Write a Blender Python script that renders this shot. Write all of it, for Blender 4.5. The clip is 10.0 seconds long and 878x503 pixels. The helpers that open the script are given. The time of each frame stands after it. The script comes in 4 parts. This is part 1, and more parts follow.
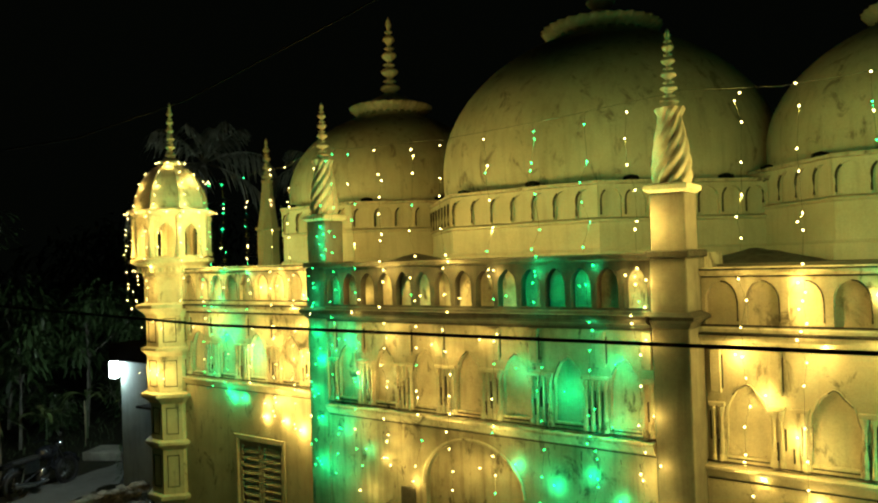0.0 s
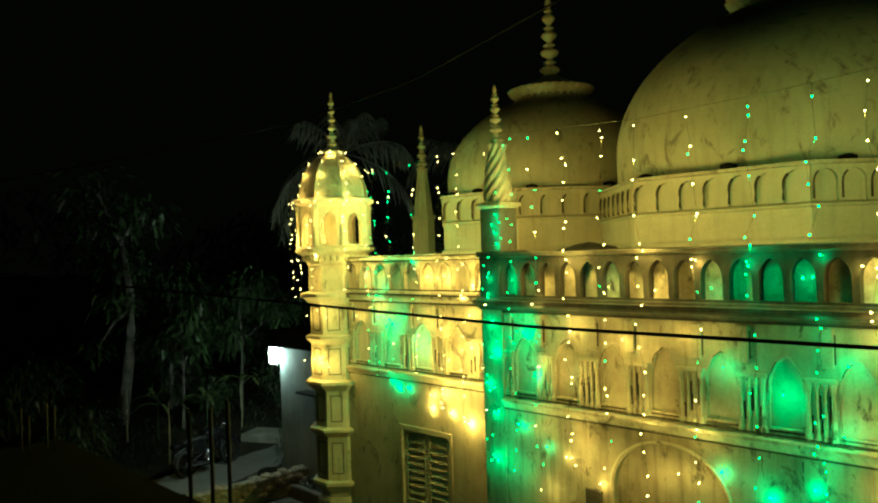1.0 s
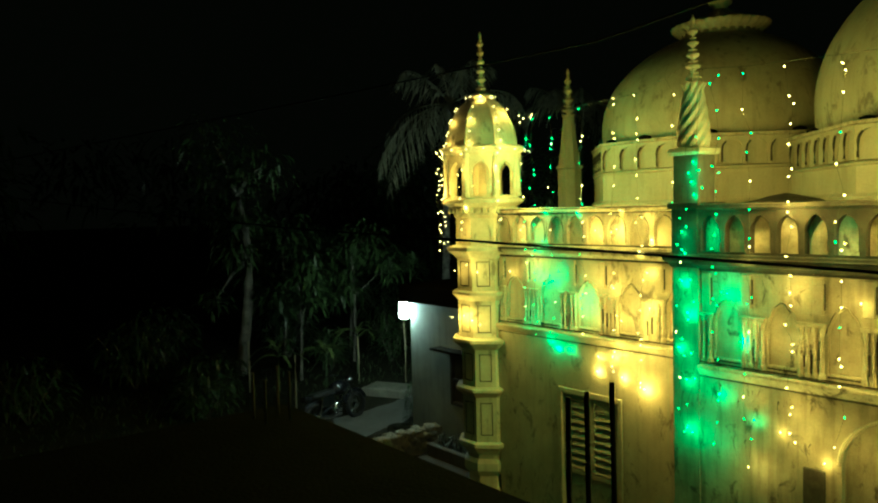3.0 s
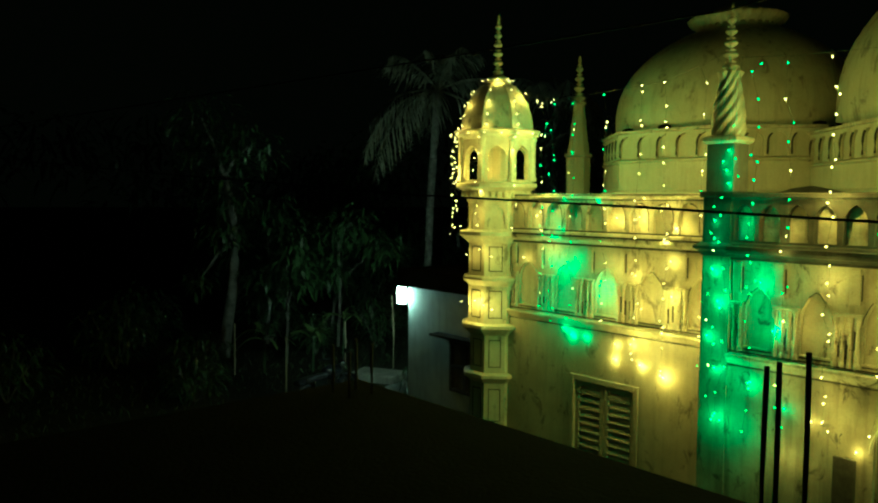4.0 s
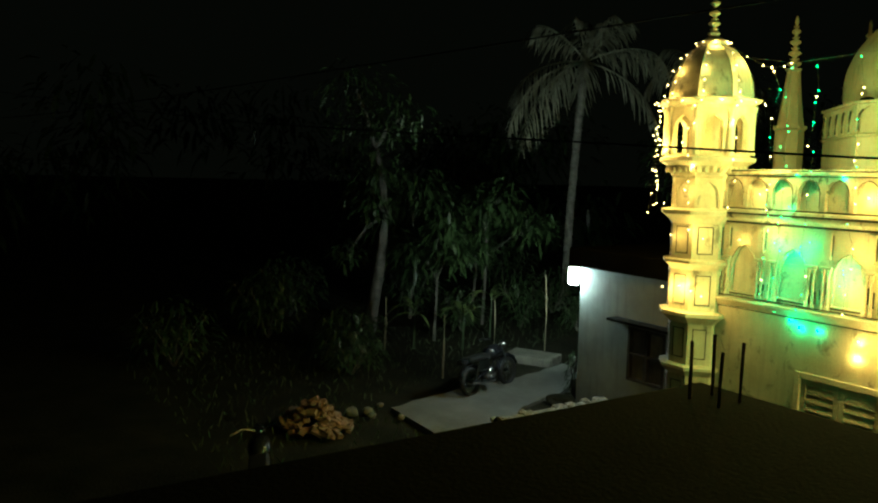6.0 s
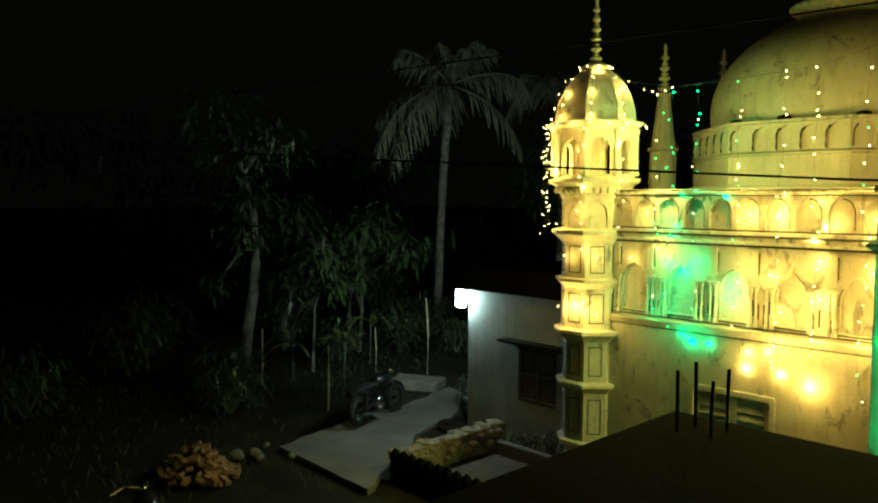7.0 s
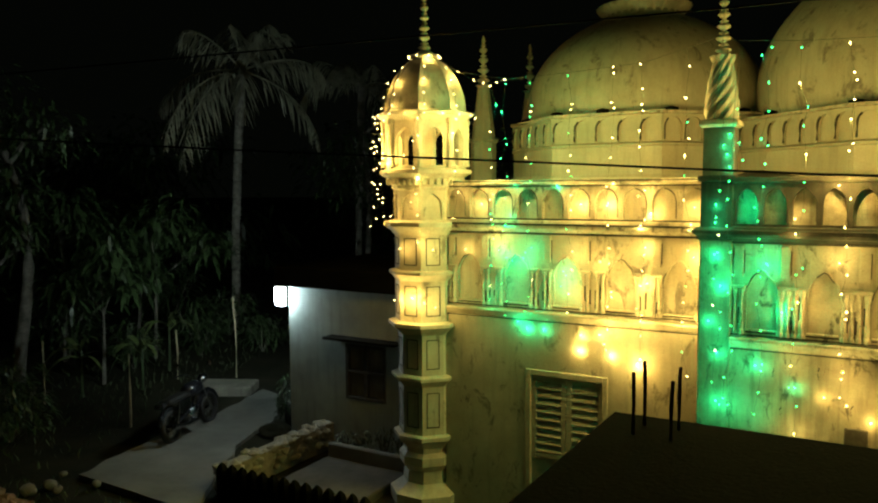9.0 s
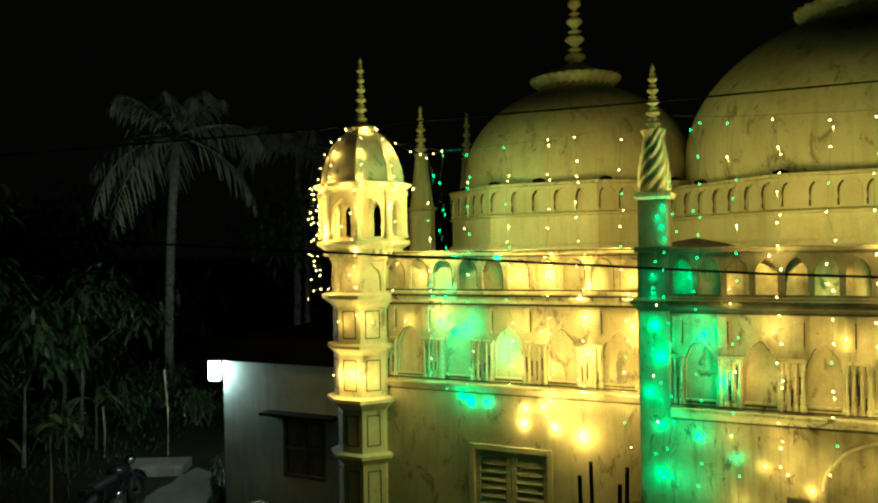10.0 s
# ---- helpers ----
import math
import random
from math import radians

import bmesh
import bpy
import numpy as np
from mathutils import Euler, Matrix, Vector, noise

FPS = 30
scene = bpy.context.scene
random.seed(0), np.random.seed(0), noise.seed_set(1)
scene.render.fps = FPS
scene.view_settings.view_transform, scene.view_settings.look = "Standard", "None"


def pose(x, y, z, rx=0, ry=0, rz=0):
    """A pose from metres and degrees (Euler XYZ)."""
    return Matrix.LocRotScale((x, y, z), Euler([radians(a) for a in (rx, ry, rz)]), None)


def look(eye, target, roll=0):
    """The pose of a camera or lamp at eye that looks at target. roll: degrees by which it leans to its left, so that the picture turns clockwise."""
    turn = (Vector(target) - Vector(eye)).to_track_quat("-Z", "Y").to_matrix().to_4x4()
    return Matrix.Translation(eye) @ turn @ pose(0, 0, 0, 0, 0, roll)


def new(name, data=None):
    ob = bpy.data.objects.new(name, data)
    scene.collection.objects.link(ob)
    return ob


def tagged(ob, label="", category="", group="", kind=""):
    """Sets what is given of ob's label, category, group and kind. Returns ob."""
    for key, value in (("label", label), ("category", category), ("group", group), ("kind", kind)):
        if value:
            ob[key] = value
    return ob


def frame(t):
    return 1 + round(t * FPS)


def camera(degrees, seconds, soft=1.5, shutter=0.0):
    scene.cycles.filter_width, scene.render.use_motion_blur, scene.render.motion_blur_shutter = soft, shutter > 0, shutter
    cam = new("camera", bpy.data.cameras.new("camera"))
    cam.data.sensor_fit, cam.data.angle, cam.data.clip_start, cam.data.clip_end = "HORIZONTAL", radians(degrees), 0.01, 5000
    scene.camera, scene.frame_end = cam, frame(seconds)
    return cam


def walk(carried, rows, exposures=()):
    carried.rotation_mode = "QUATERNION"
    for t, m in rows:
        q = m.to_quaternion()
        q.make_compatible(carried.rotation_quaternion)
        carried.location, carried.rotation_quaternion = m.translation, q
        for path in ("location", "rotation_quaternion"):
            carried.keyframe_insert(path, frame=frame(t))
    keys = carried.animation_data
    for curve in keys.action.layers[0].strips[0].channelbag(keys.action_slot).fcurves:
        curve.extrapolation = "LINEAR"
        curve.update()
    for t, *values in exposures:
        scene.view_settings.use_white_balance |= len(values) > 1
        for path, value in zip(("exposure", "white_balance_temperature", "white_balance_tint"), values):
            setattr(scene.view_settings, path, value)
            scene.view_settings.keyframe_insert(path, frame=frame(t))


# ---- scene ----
cam = camera(60.0, 10.0, soft=2.2)
PATH = [
    (0, (-0.693, 1.417, 5.233), (-1.899, 3.012, 5.259), -1.8),
    (0.5, (-1.159, 1.361, 5.242), (-2.549, 2.798, 5.262), -1.7),
    (1, (-1.497, 1.273, 5.265), (-2.939, 2.659, 5.27), -1.8),
    (1.5, (-1.825, 1.188, 5.231), (-3.247, 2.595, 5.213), -1.8),
    (2, (-2.237, 1.13, 5.219), (-3.744, 2.441, 5.112), -2.0),
    (2.5, (-2.541, 0.981, 5.261), (-4.115, 2.21, 5.146), -1.7),
    (3, (-2.861, 0.844, 5.262), (-4.433, 2.075, 5.153), -1.5),
    (3.2, (-3.002, 0.793, 5.256), (-4.579, 2.018, 5.146), -1.9),
    (4.3, (-3.649, 0.177, 5.119), (-5.131, 1.511, 4.96), 1.1),
    (4.5, (-3.816, 0.109, 5.111), (-5.293, 1.444, 4.923), 1.0),
    (5, (-4.218, -0.028, 5.113), (-5.859, 1.096, 4.909), 1.4),
    (5.2, (-4.321, -0.077, 5.111), (-6.013, 0.968, 4.898), 1.3),
    (6.5, (-5.193, -0.382, 5.051), (-6.794, 0.805, 4.883), 1.2),
    (7, (-5.464, -0.499, 5.092), (-6.905, 0.881, 4.957), 0.3),
    (7.5, (-5.757, -0.592, 5.141), (-7.0, 0.969, 5.013), -0.5),
    (8, (-5.985, -0.574, 5.152), (-7.207, 1.005, 5.046), -1.2),
    (8.5, (-6.122, -0.641, 5.122), (-7.176, 1.055, 5.016), -0.7),
    (9, (-6.318, -0.625, 5.128), (-7.31, 1.104, 4.966), -0.3),
    (9.5, (-6.386, -0.555, 5.184), (-7.389, 1.169, 5.036), -0.8),
    (10, (-6.364, -0.488, 5.309), (-7.22, 1.319, 5.297), -1.1),
]
EXPOSURES = [(0, 0.78, 6500, 9), (1.0, 0.65, 6500, -8), (1.6, 0.5, 6500, 4), (2.0, 0.25, 6000, -32), (2.45, 0.85, 6500, -4), (2.8, 0.6, 6500, -12), (3.2, 0.62, 6500, -20), (4.3, 0.1, 5900, -38), (4.6, 0.1, 5900, -38), (5.0, 0.78, 6500, 2), (6.5, 1.2, 6500, 3), (7.5, 0.85, 6500, 1), (8.0, 0.83, 6500, 12), (8.5, 0.2, 5700, -18), (9.0, 0.74, 6500, 14), (9.5, 0.55, 6500, -16), (10, 0.78, 6400, 0)]
walk(cam, [(t, look(eye, target, roll)) for t, eye, target, roll in PATH], EXPOSURES)

# ---- world: a black night sky with a trace of town glow ----
world = bpy.data.worlds.new("night")
scene.world = world
world.use_nodes = True
wn = world.node_tree.nodes
wn["Background"].inputs[0].default_value = (0.25, 0.33, 0.22, 1)
wn["Background"].inputs[1].default_value = 0.0024

GROUND = 0.6
ROOF = 5.14
rnd = random.Random(7)


# ---- materials ----
def mat(name, base, rough=0.8, metal=0.0, dark=None, scale=3.0, amount=0.5, streak=0.0, bump=0.15, grain=60.0, vary=0.0, blotch=0.0, spec=0.5):
    m = bpy.data.materials.new(name)
    m.use_nodes = True
    nt = m.node_tree
    N, L = nt.nodes, nt.links
    b = N["Principled BSDF"]
    b.inputs["Roughness"].default_value = rough
    b.inputs["Metallic"].default_value = metal
    b.inputs["Specular IOR Level"].default_value = spec
    tc = N.new("ShaderNodeTexCoord")
    geo = N.new("ShaderNodeNewGeometry")
    big = N.new("ShaderNodeTexNoise")
    big.inputs["Scale"].default_value = scale
    big.inputs["Detail"].default_value = 7
    big.inputs["Roughness"].default_value = 0.65
    L.new(geo.outputs["Position"], big.inputs["Vector"])
    ramp = N.new("ShaderNodeValToRGB")
    ramp.color_ramp.elements[0].position = 0.5 - 0.25 * amount
    ramp.color_ramp.elements[1].position = 0.5 + 0.2
    dk = dark or tuple(c * 0.55 for c in base)
    ramp.color_ramp.elements[0].color = (*dk, 1)
    ramp.color_ramp.elements[1].color = (*base, 1)
    L.new(big.outputs["Fac"], ramp.inputs["Fac"])
    col = ramp.outputs["Color"]
    if streak > 0:
        mp = N.new("ShaderNodeMapping")
        mp.inputs["Scale"].default_value = (7, 7, 0.7)
        L.new(geo.outputs["Position"], mp.inputs["Vector"])
        st = N.new("ShaderNodeTexNoise")
        st.inputs["Scale"].default_value = 1.6
        st.inputs["Detail"].default_value = 5
        L.new(mp.outputs["Vector"], st.inputs["Vector"])
        sr = N.new("ShaderNodeValToRGB")
        sr.color_ramp.elements[0].position = 0.50
        sr.color_ramp.elements[1].position = 0.78
        sr.color_ramp.elements[0].color = (0, 0, 0, 1)
        sr.color_ramp.elements[1].color = (streak, streak, streak, 1)
        L.new(st.outputs["Fac"], sr.inputs["Fac"])
        mx = N.new("ShaderNodeMix")
        mx.data_type = "RGBA"
        L.new(sr.outputs["Color"], mx.inputs["Factor"])
        L.new(col, mx.inputs["A"])
        mx.inputs["B"].default_value = (*[c * 0.35 for c in dk], 1)
        col = mx.outputs["Result"]
    if blotch > 0:
        bl = N.new("ShaderNodeTexNoise")
        bl.inputs["Scale"].default_value = 3.4
        bl.inputs["Detail"].default_value = 9
        bl.inputs["Roughness"].default_value = 0.72
        bl.inputs["Distortion"].default_value = 0.6
        bm_ = N.new("ShaderNodeMapping")
        bm_.inputs["Scale"].default_value = (1.3, 1.3, 0.75)
        L.new(geo.outputs["Position"], bm_.inputs["Vector"])
        L.new(bm_.outputs["Vector"], bl.inputs["Vector"])
        br = N.new("ShaderNodeValToRGB")
        br.color_ramp.elements[0].position = 0.555
        br.color_ramp.elements[1].position = 0.64
        br.color_ramp.elements[0].color = (0, 0, 0, 1)
        br.color_ramp.elements[1].color = (blotch, blotch, blotch, 1)
        L.new(bl.outputs["Fac"], br.inputs["Fac"])
        bx = N.new("ShaderNodeMix")
        bx.data_type = "RGBA"
        L.new(br.outputs["Color"], bx.inputs["Factor"])
        L.new(col, bx.inputs["A"])
        bx.inputs["B"].default_value = (0.06, 0.05, 0.035, 1)
        col = bx.outputs["Result"]
    fine = N.new("ShaderNodeTexNoise")
    fine.inputs["Scale"].default_value = grain
    fine.inputs["Detail"].default_value = 4
    L.new(geo.outputs["Position"], fine.inputs["Vector"])
    mul = N.new("ShaderNodeMix")
    mul.data_type, mul.blend_type = "RGBA", "MULTIPLY"
    mul.inputs["Factor"].default_value = 0.35
    L.new(col, mul.inputs["A"])
    L.new(fine.outputs["Fac"], mul.inputs["B"])
    col = mul.outputs["Result"]
    if vary > 0:
        oi = N.new("ShaderNodeObjectInfo")
        hv = N.new("ShaderNodeHueSaturation")
        mr = N.new("ShaderNodeMapRange")
        mr.inputs["To Min"].default_value = 1 - vary
        mr.inputs["To Max"].default_value = 1 + vary
        L.new(oi.outputs["Random"], mr.inputs["Value"])
        L.new(mr.outputs["Result"], hv.inputs["Value"])
        L.new(col, hv.inputs["Color"])
        col = hv.outputs["Color"]
    L.new(col, b.inputs["Base Color"])
    if bump > 0:
        bp = N.new("ShaderNodeBump")
        bp.inputs["Strength"].default_value = bump
        bp.inputs["Distance"].default_value = 0.02
        ad = N.new("ShaderNodeMath")
        L.new(big.outputs["Fac"], ad.inputs[0])
        L.new(fine.outputs["Fac"], ad.inputs[1])
        L.new(ad.outputs[0], bp.inputs["Height"])
        L.new(bp.outputs["Normal"], b.inputs["Normal"])
    return m


def glow(name, color, strength):
    m = bpy.data.materials.new(name)
    m.use_nodes = True
    nt = m.node_tree
    nt.nodes.remove(nt.nodes["Principled BSDF"])
    e = nt.nodes.new("ShaderNodeEmission")
    e.inputs[0].default_value = (*color, 1)
    e.inputs[1].default_value = strength
    nt.links.new(e.outputs[0], nt.nodes["Material Output"].inputs[0])
    return m


M_PLASTER = mat("lime_plaster", (0.78, 0.74, 0.61), 0.85, dark=(0.58, 0.53, 0.40), scale=1.6, amount=0.5, streak=0.3, blotch=0.6)
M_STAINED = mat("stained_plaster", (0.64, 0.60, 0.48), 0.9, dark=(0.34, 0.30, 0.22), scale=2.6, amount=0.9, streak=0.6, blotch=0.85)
# Stained plaster, darker all over, for the central bay's lower wall.
M_LOWER = mat("darker_stained_plaster", (0.48, 0.45, 0.35), 0.9, dark=(0.25, 0.22, 0.16), scale=2.2, amount=0.9, streak=0.7, blotch=0.85)
# Parapet mould, and the black of thin lines and drawn pier shadows.
M_BLACKENED = mat("mould_and_shade_black", (0.07, 0.064, 0.048), 0.92, dark=(0.015, 0.014, 0.011), scale=3.5, amount=0.8, streak=0.8, bump=0.3)
# Darker blotched backing behind the central parapet arches.
M_RECESS = mat("dark_blotched_plaster", (0.56, 0.52, 0.41), 0.9, dark=(0.2, 0.18, 0.13), scale=5.5, amount=0.9, streak=0.8, blotch=0.9, bump=0.3)
M_DOME = mat("dome_plaster", (0.60, 0.58, 0.46), 0.8, dark=(0.44, 0.42, 0.31), scale=1.1, amount=0.6, streak=0.3)
M_SHELL = mat("weathered_dome_shell", (0.56, 0.54, 0.42), 0.8, dark=(0.36, 0.34, 0.24), scale=0.9, amount=0.9, streak=0.35, blotch=0.6)
# Dark enough to stand for the unlit pier fronts; doubles as plain dark grey.
M_PIER = mat("shaded_grey_plaster", (0.21, 0.20, 0.16), 0.9, dark=(0.11, 0.10, 0.08), scale=3, amount=0.8, streak=0.5)
M_TRIM = mat("painted_trim", (0.78, 0.74, 0.62), 0.8, dark=(0.58, 0.53, 0.4), scale=4, amount=0.4, streak=0.3)
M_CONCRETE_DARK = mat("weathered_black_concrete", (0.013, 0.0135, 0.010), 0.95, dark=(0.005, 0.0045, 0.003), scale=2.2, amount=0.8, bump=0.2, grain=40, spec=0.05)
M_ROOFDECK = mat("flat_roof_screed", (0.10, 0.095, 0.08), 0.9, dark=(0.04, 0.04, 0.03), scale=2.0, amount=0.8)
M_SHUTTER = mat("cream_painted_wood", (0.70, 0.66, 0.54), 0.6, dark=(0.52, 0.47, 0.36), scale=5, amount=0.4)
M_HOUSE = mat("grey_green_render", (0.43, 0.50, 0.48), 0.85, dark=(0.28, 0.33, 0.31), scale=1.3, amount=0.7, streak=0.3)
M_WOOD_DARK = mat("dark_weathered_wood", (0.085, 0.075, 0.06), 0.75, dark=(0.035, 0.03, 0.025), scale=9, amount=0.6)
M_LANE = mat("cement_lane", (0.2, 0.2, 0.18), 0.9, dark=(0.11, 0.11, 0.095), scale=1.2, amount=0.8, bump=0.25)
M_SOIL = mat("damp_soil", (0.035, 0.032, 0.02), 0.95, dark=(0.012, 0.014, 0.008), scale=1.4, amount=0.9, bump=0.6, grain=25, spec=0.1)
M_GRASS = mat("grass_blades", (0.06, 0.10, 0.03), 0.7, dark=(0.03, 0.055, 0.015), scale=2.0, amount=0.8, bump=0)
M_LEAF = mat("leaf_green", (0.045, 0.08, 0.028), 0.45, dark=(0.018, 0.035, 0.010), scale=2.5, amount=0.7, bump=0)
M_BROADLEAF = mat("banana_leaf", (0.11, 0.15, 0.05), 0.5, dark=(0.06, 0.085, 0.025), scale=5, amount=0.6, bump=0)
M_PALM = mat("palm_frond", (0.42, 0.42, 0.31), 0.5, dark=(0.2, 0.21, 0.14), scale=3, amount=0.6, bump=0)
M_BARK = mat("pale_bark", (0.40, 0.38, 0.33), 0.9, dark=(0.13, 0.12, 0.10), scale=6, amount=0.7, bump=0.5)
M_BARK_DARK = mat("dark_bark", (0.18, 0.165, 0.14), 0.9, dark=(0.035, 0.033, 0.028), scale=5, amount=0.9, bump=0.6)
M_BAMBOO = mat("dry_bamboo", (0.33, 0.29, 0.19), 0.7, dark=(0.2, 0.17, 0.1), scale=8, amount=0.5)
M_RUBBLE = mat("lichened_rubble", (0.40, 0.38, 0.30), 0.95, dark=(0.16, 0.15, 0.11), scale=7, amount=0.9, bump=0.8, vary=0.25)
M_BRICK = mat("old_red_brick", (0.34, 0.20, 0.13), 0.9, dark=(0.20, 0.11, 0.07), scale=9, amount=0.7, vary=0.3)
M_STEEL = mat("rusted_rebar", (0.07, 0.045, 0.035), 0.8, 0.3, scale=20, amount=0.6)
M_CABLE = mat("black_cable", (0.005, 0.005, 0.005), 0.7, bump=0, spec=0.05)
M_WIRE = mat("green_fairy_wire", (0.05, 0.07, 0.04), 0.5, bump=0)
M_TYRE = mat("tyre_rubber", (0.015, 0.015, 0.016), 0.7, scale=10)
M_BIKE = mat("bike_dark_paint", (0.03, 0.032, 0.04), 0.25, 0.2, scale=10, amount=0.2, bump=0)
M_CHROME = mat("bike_chrome", (0.75, 0.76, 0.78), 0.18, 1.0, dark=(0.6, 0.6, 0.62), scale=10, bump=0)
M_SEAT = mat("black_vinyl", (0.02, 0.02, 0.021), 0.5, scale=15)
M_BULB_Y = glow("warm_bulb", (1.0, 0.76, 0.26), 11.0)
M_BULB_G = glow("green_bulb", (0.02, 1.0, 0.22), 6.5)
M_TUBE = glow("cool_white_lamp", (0.76, 1.0, 0.98), 100.0)
# Emission of the added pane that lights the palms.
M_PALM_GLOW = glow("added_palm_glow", (0.78, 1.0, 0.92), 2400.0)


# ---- mesh helpers ----
def link(name, bm, material, parent=None, smooth=False):
    me = bpy.data.meshes.new(name)
    bmesh.ops.recalc_face_normals(bm, faces=bm.faces)
    if smooth:
        for f in bm.faces:
            f.smooth = True
    bm.to_mesh(me)
    bm.free()
    me.materials.append(material)
    ob = new(name, me)
    if parent is not None:
        ob.parent = parent
    return ob


def part(name, bm, material, parent, label="", smooth=False):
    ob = link(name, bm, material, parent, smooth)
    return tagged(ob, label) if label else ob


def thing(name, label, category, group="", kind="", at=(0, 0, 0)):
    ob = new(name)
    ob.empty_display_size = 0.2
    ob.location = at
    return tagged(ob, label, category, group, kind)


def box(bm, x0, x1, y0, y1, z0, z1, m=None, bevel=0.0):
    r = bmesh.ops.create_cube(bm, size=1.0)
    vs = r["verts"]
    for v in vs:
        v.co = Vector((x0 + (v.co.x + 0.5) * (x1 - x0), y0 + (v.co.y + 0.5) * (y1 - y0), z0 + (v.co.z + 0.5) * (z1 - z0)))
    if bevel > 0:
        es = list({e for v in vs for e in v.link_edges})
        r = bmesh.ops.bevel(bm, geom=es, offset=bevel, segments=1, affect="EDGES")
        vs = list({v for f in r["faces"] for v in f.verts} | {v for v in vs if v.is_valid})
    if m is not None:
        bmesh.ops.transform(bm, matrix=m, verts=[v for v in vs if v.is_valid])
    return bm


def boxbm(x0, x1, y0, y1, z0, z1, bevel=0.0, m=None):
    return box(bmesh.new(), x0, x1, y0, y1, z0, z1, m, bevel)


def lathe(profile, n=24, m=None, turn=0.0, lobes=0, lobe=0.0, twist=0.0, bm=None):
    """A surface of revolution about z from (radius, height) pairs; lobes flute it, twist winds the flutes (radians a metre)."""
    bm = bm or bmesh.new()
    rings = []
    z0 = profile[0][1]
    for r, z in profile:
        ring = []
        for i in range(n):
            a = turn + 2 * math.pi * i / n
            k = r * (1 + lobe * math.cos(lobes * (a - twist * (z - z0)))) if lobes else r
            ring.append(bm.verts.new((k * math.cos(a), k * math.sin(a), z)))
        rings.append(ring)
    for lo, hi in zip(rings, rings[1:]):
        for i in range(n):
            bm.faces.new((lo[i], lo[(i + 1) % n], hi[(i + 1) % n], hi[i]))
    bm.faces.new(list(reversed(rings[0])))
    bm.faces.new(rings[-1])
    if m is not None:
        bmesh.ops.transform(bm, matrix=m, verts=[v for ring in rings for v in ring])
    return bm


def tube(points, radius, n=6, bm=None, taper=1.0):
    bm = bm or bmesh.new()
    pts = [Vector(p) for p in points]
    rings = []
    for i, p in enumerate(pts):
        d = (pts[min(i + 1, len(pts) - 1)] - pts[max(i - 1, 0)]).normalized()
        q = d.to_track_quat("Z", "Y")
        r = radius * (1 + (taper - 1) * i / max(1, len(pts) - 1))
        rings.append([bm.verts.new(p + q @ Vector((r * math.cos(2 * math.pi * k / n), r * math.sin(2 * math.pi * k / n), 0))) for k in range(n)])
    for lo, hi in zip(rings, rings[1:]):
        for k in range(n):
            bm.faces.new((lo[k], lo[(k + 1) % n], hi[(k + 1) % n], hi[k]))
    bm.faces.new(list(reversed(rings[0])))
    bm.faces.new(rings[-1])
    return bm


def arch_curve(ax0, ax1, spring, top, cusp=0.0, n=10, peak=0.16):
    """Points of an arch from its left to its right spring: a semi-ellipse drawn up to a slight point."""
    cx, hw, rise = (ax0 + ax1) / 2, (ax1 - ax0) / 2, top - spring
    out = []
    for i in range(n + 1):
        a = math.pi * (1 - i / n)
        u, s = math.cos(a), math.sin(a)
        point = peak * rise * max(0.0, 1 - abs(u) * 2.2)
        wave = cusp * abs(math.sin(a * 4.5))
        out.append((cx + hw * u * (1 - wave * 0.3), spring + (rise - peak * rise) * s + point - wave * rise * 0.3))
    return out


def arch_plate(x0, x1, z0, z1, ax0, ax1, az0, spring, top, depth, cusp=0.0, bm=None, m=None, peak=0.16):
    """A plate in the xz plane, its face at y 0 and its back at y depth, with an arched hole cut through."""
    bm = bm or bmesh.new()
    V = []

    def quad(*ps):
        vs = [bm.verts.new(p) for p in ps]
        V.extend(vs)
        bm.faces.new(vs)

    def face(a, b, c, d):
        for y in (0.0, depth):
            quad(*[(p[0], y, p[1]) for p in (a, b, c, d)])

    curve = arch_curve(ax0, ax1, spring, top, cusp, 12, peak)
    face((x0, z0), (ax0, z0), (ax0, spring), (x0, spring))
    face((ax1, z0), (x1, z0), (x1, spring), (ax1, spring))
    if az0 > z0 + 1e-4:
        face((ax0, z0), (ax1, z0), (ax1, az0), (ax0, az0))
        quad((ax0, 0, az0), (ax1, 0, az0), (ax1, depth, az0), (ax0, depth, az0))
    face((x0, spring), curve[0], curve[1], (x0, z1))
    for a, b in zip(curve[1:-2], curve[2:-1]):
        ta = x0 + (x1 - x0) * (a[0] - curve[1][0]) / (curve[-2][0] - curve[1][0])
        tb = x0 + (x1 - x0) * (b[0] - curve[1][0]) / (curve[-2][0] - curve[1][0])
        face(a, b, (tb, z1), (ta, z1))
    face(curve[-2], curve[-1], (x1, spring), (x1, z1))
    rim = [(ax0, az0)] + curve + [(ax1, az0)]
    for a, b in zip(rim, rim[1:]):
        quad((a[0], 0, a[1]), (b[0], 0, b[1]), (b[0], depth, b[1]), (a[0], depth, a[1]))
    edge = [(x0, z0), (x1, z0), (x1, z1), (x0, z1), (x0, z0)]
    for a, b in zip(edge, edge[1:]):
        quad((a[0], 0, a[1]), (b[0], 0, b[1]), (b[0], depth, b[1]), (a[0], depth, a[1]))
    bmesh.ops.remove_doubles(bm, verts=V, dist=0.0005)
    if m is not None:
        bmesh.ops.transform(bm, matrix=m, verts=[v for v in bm.verts])
    return bm


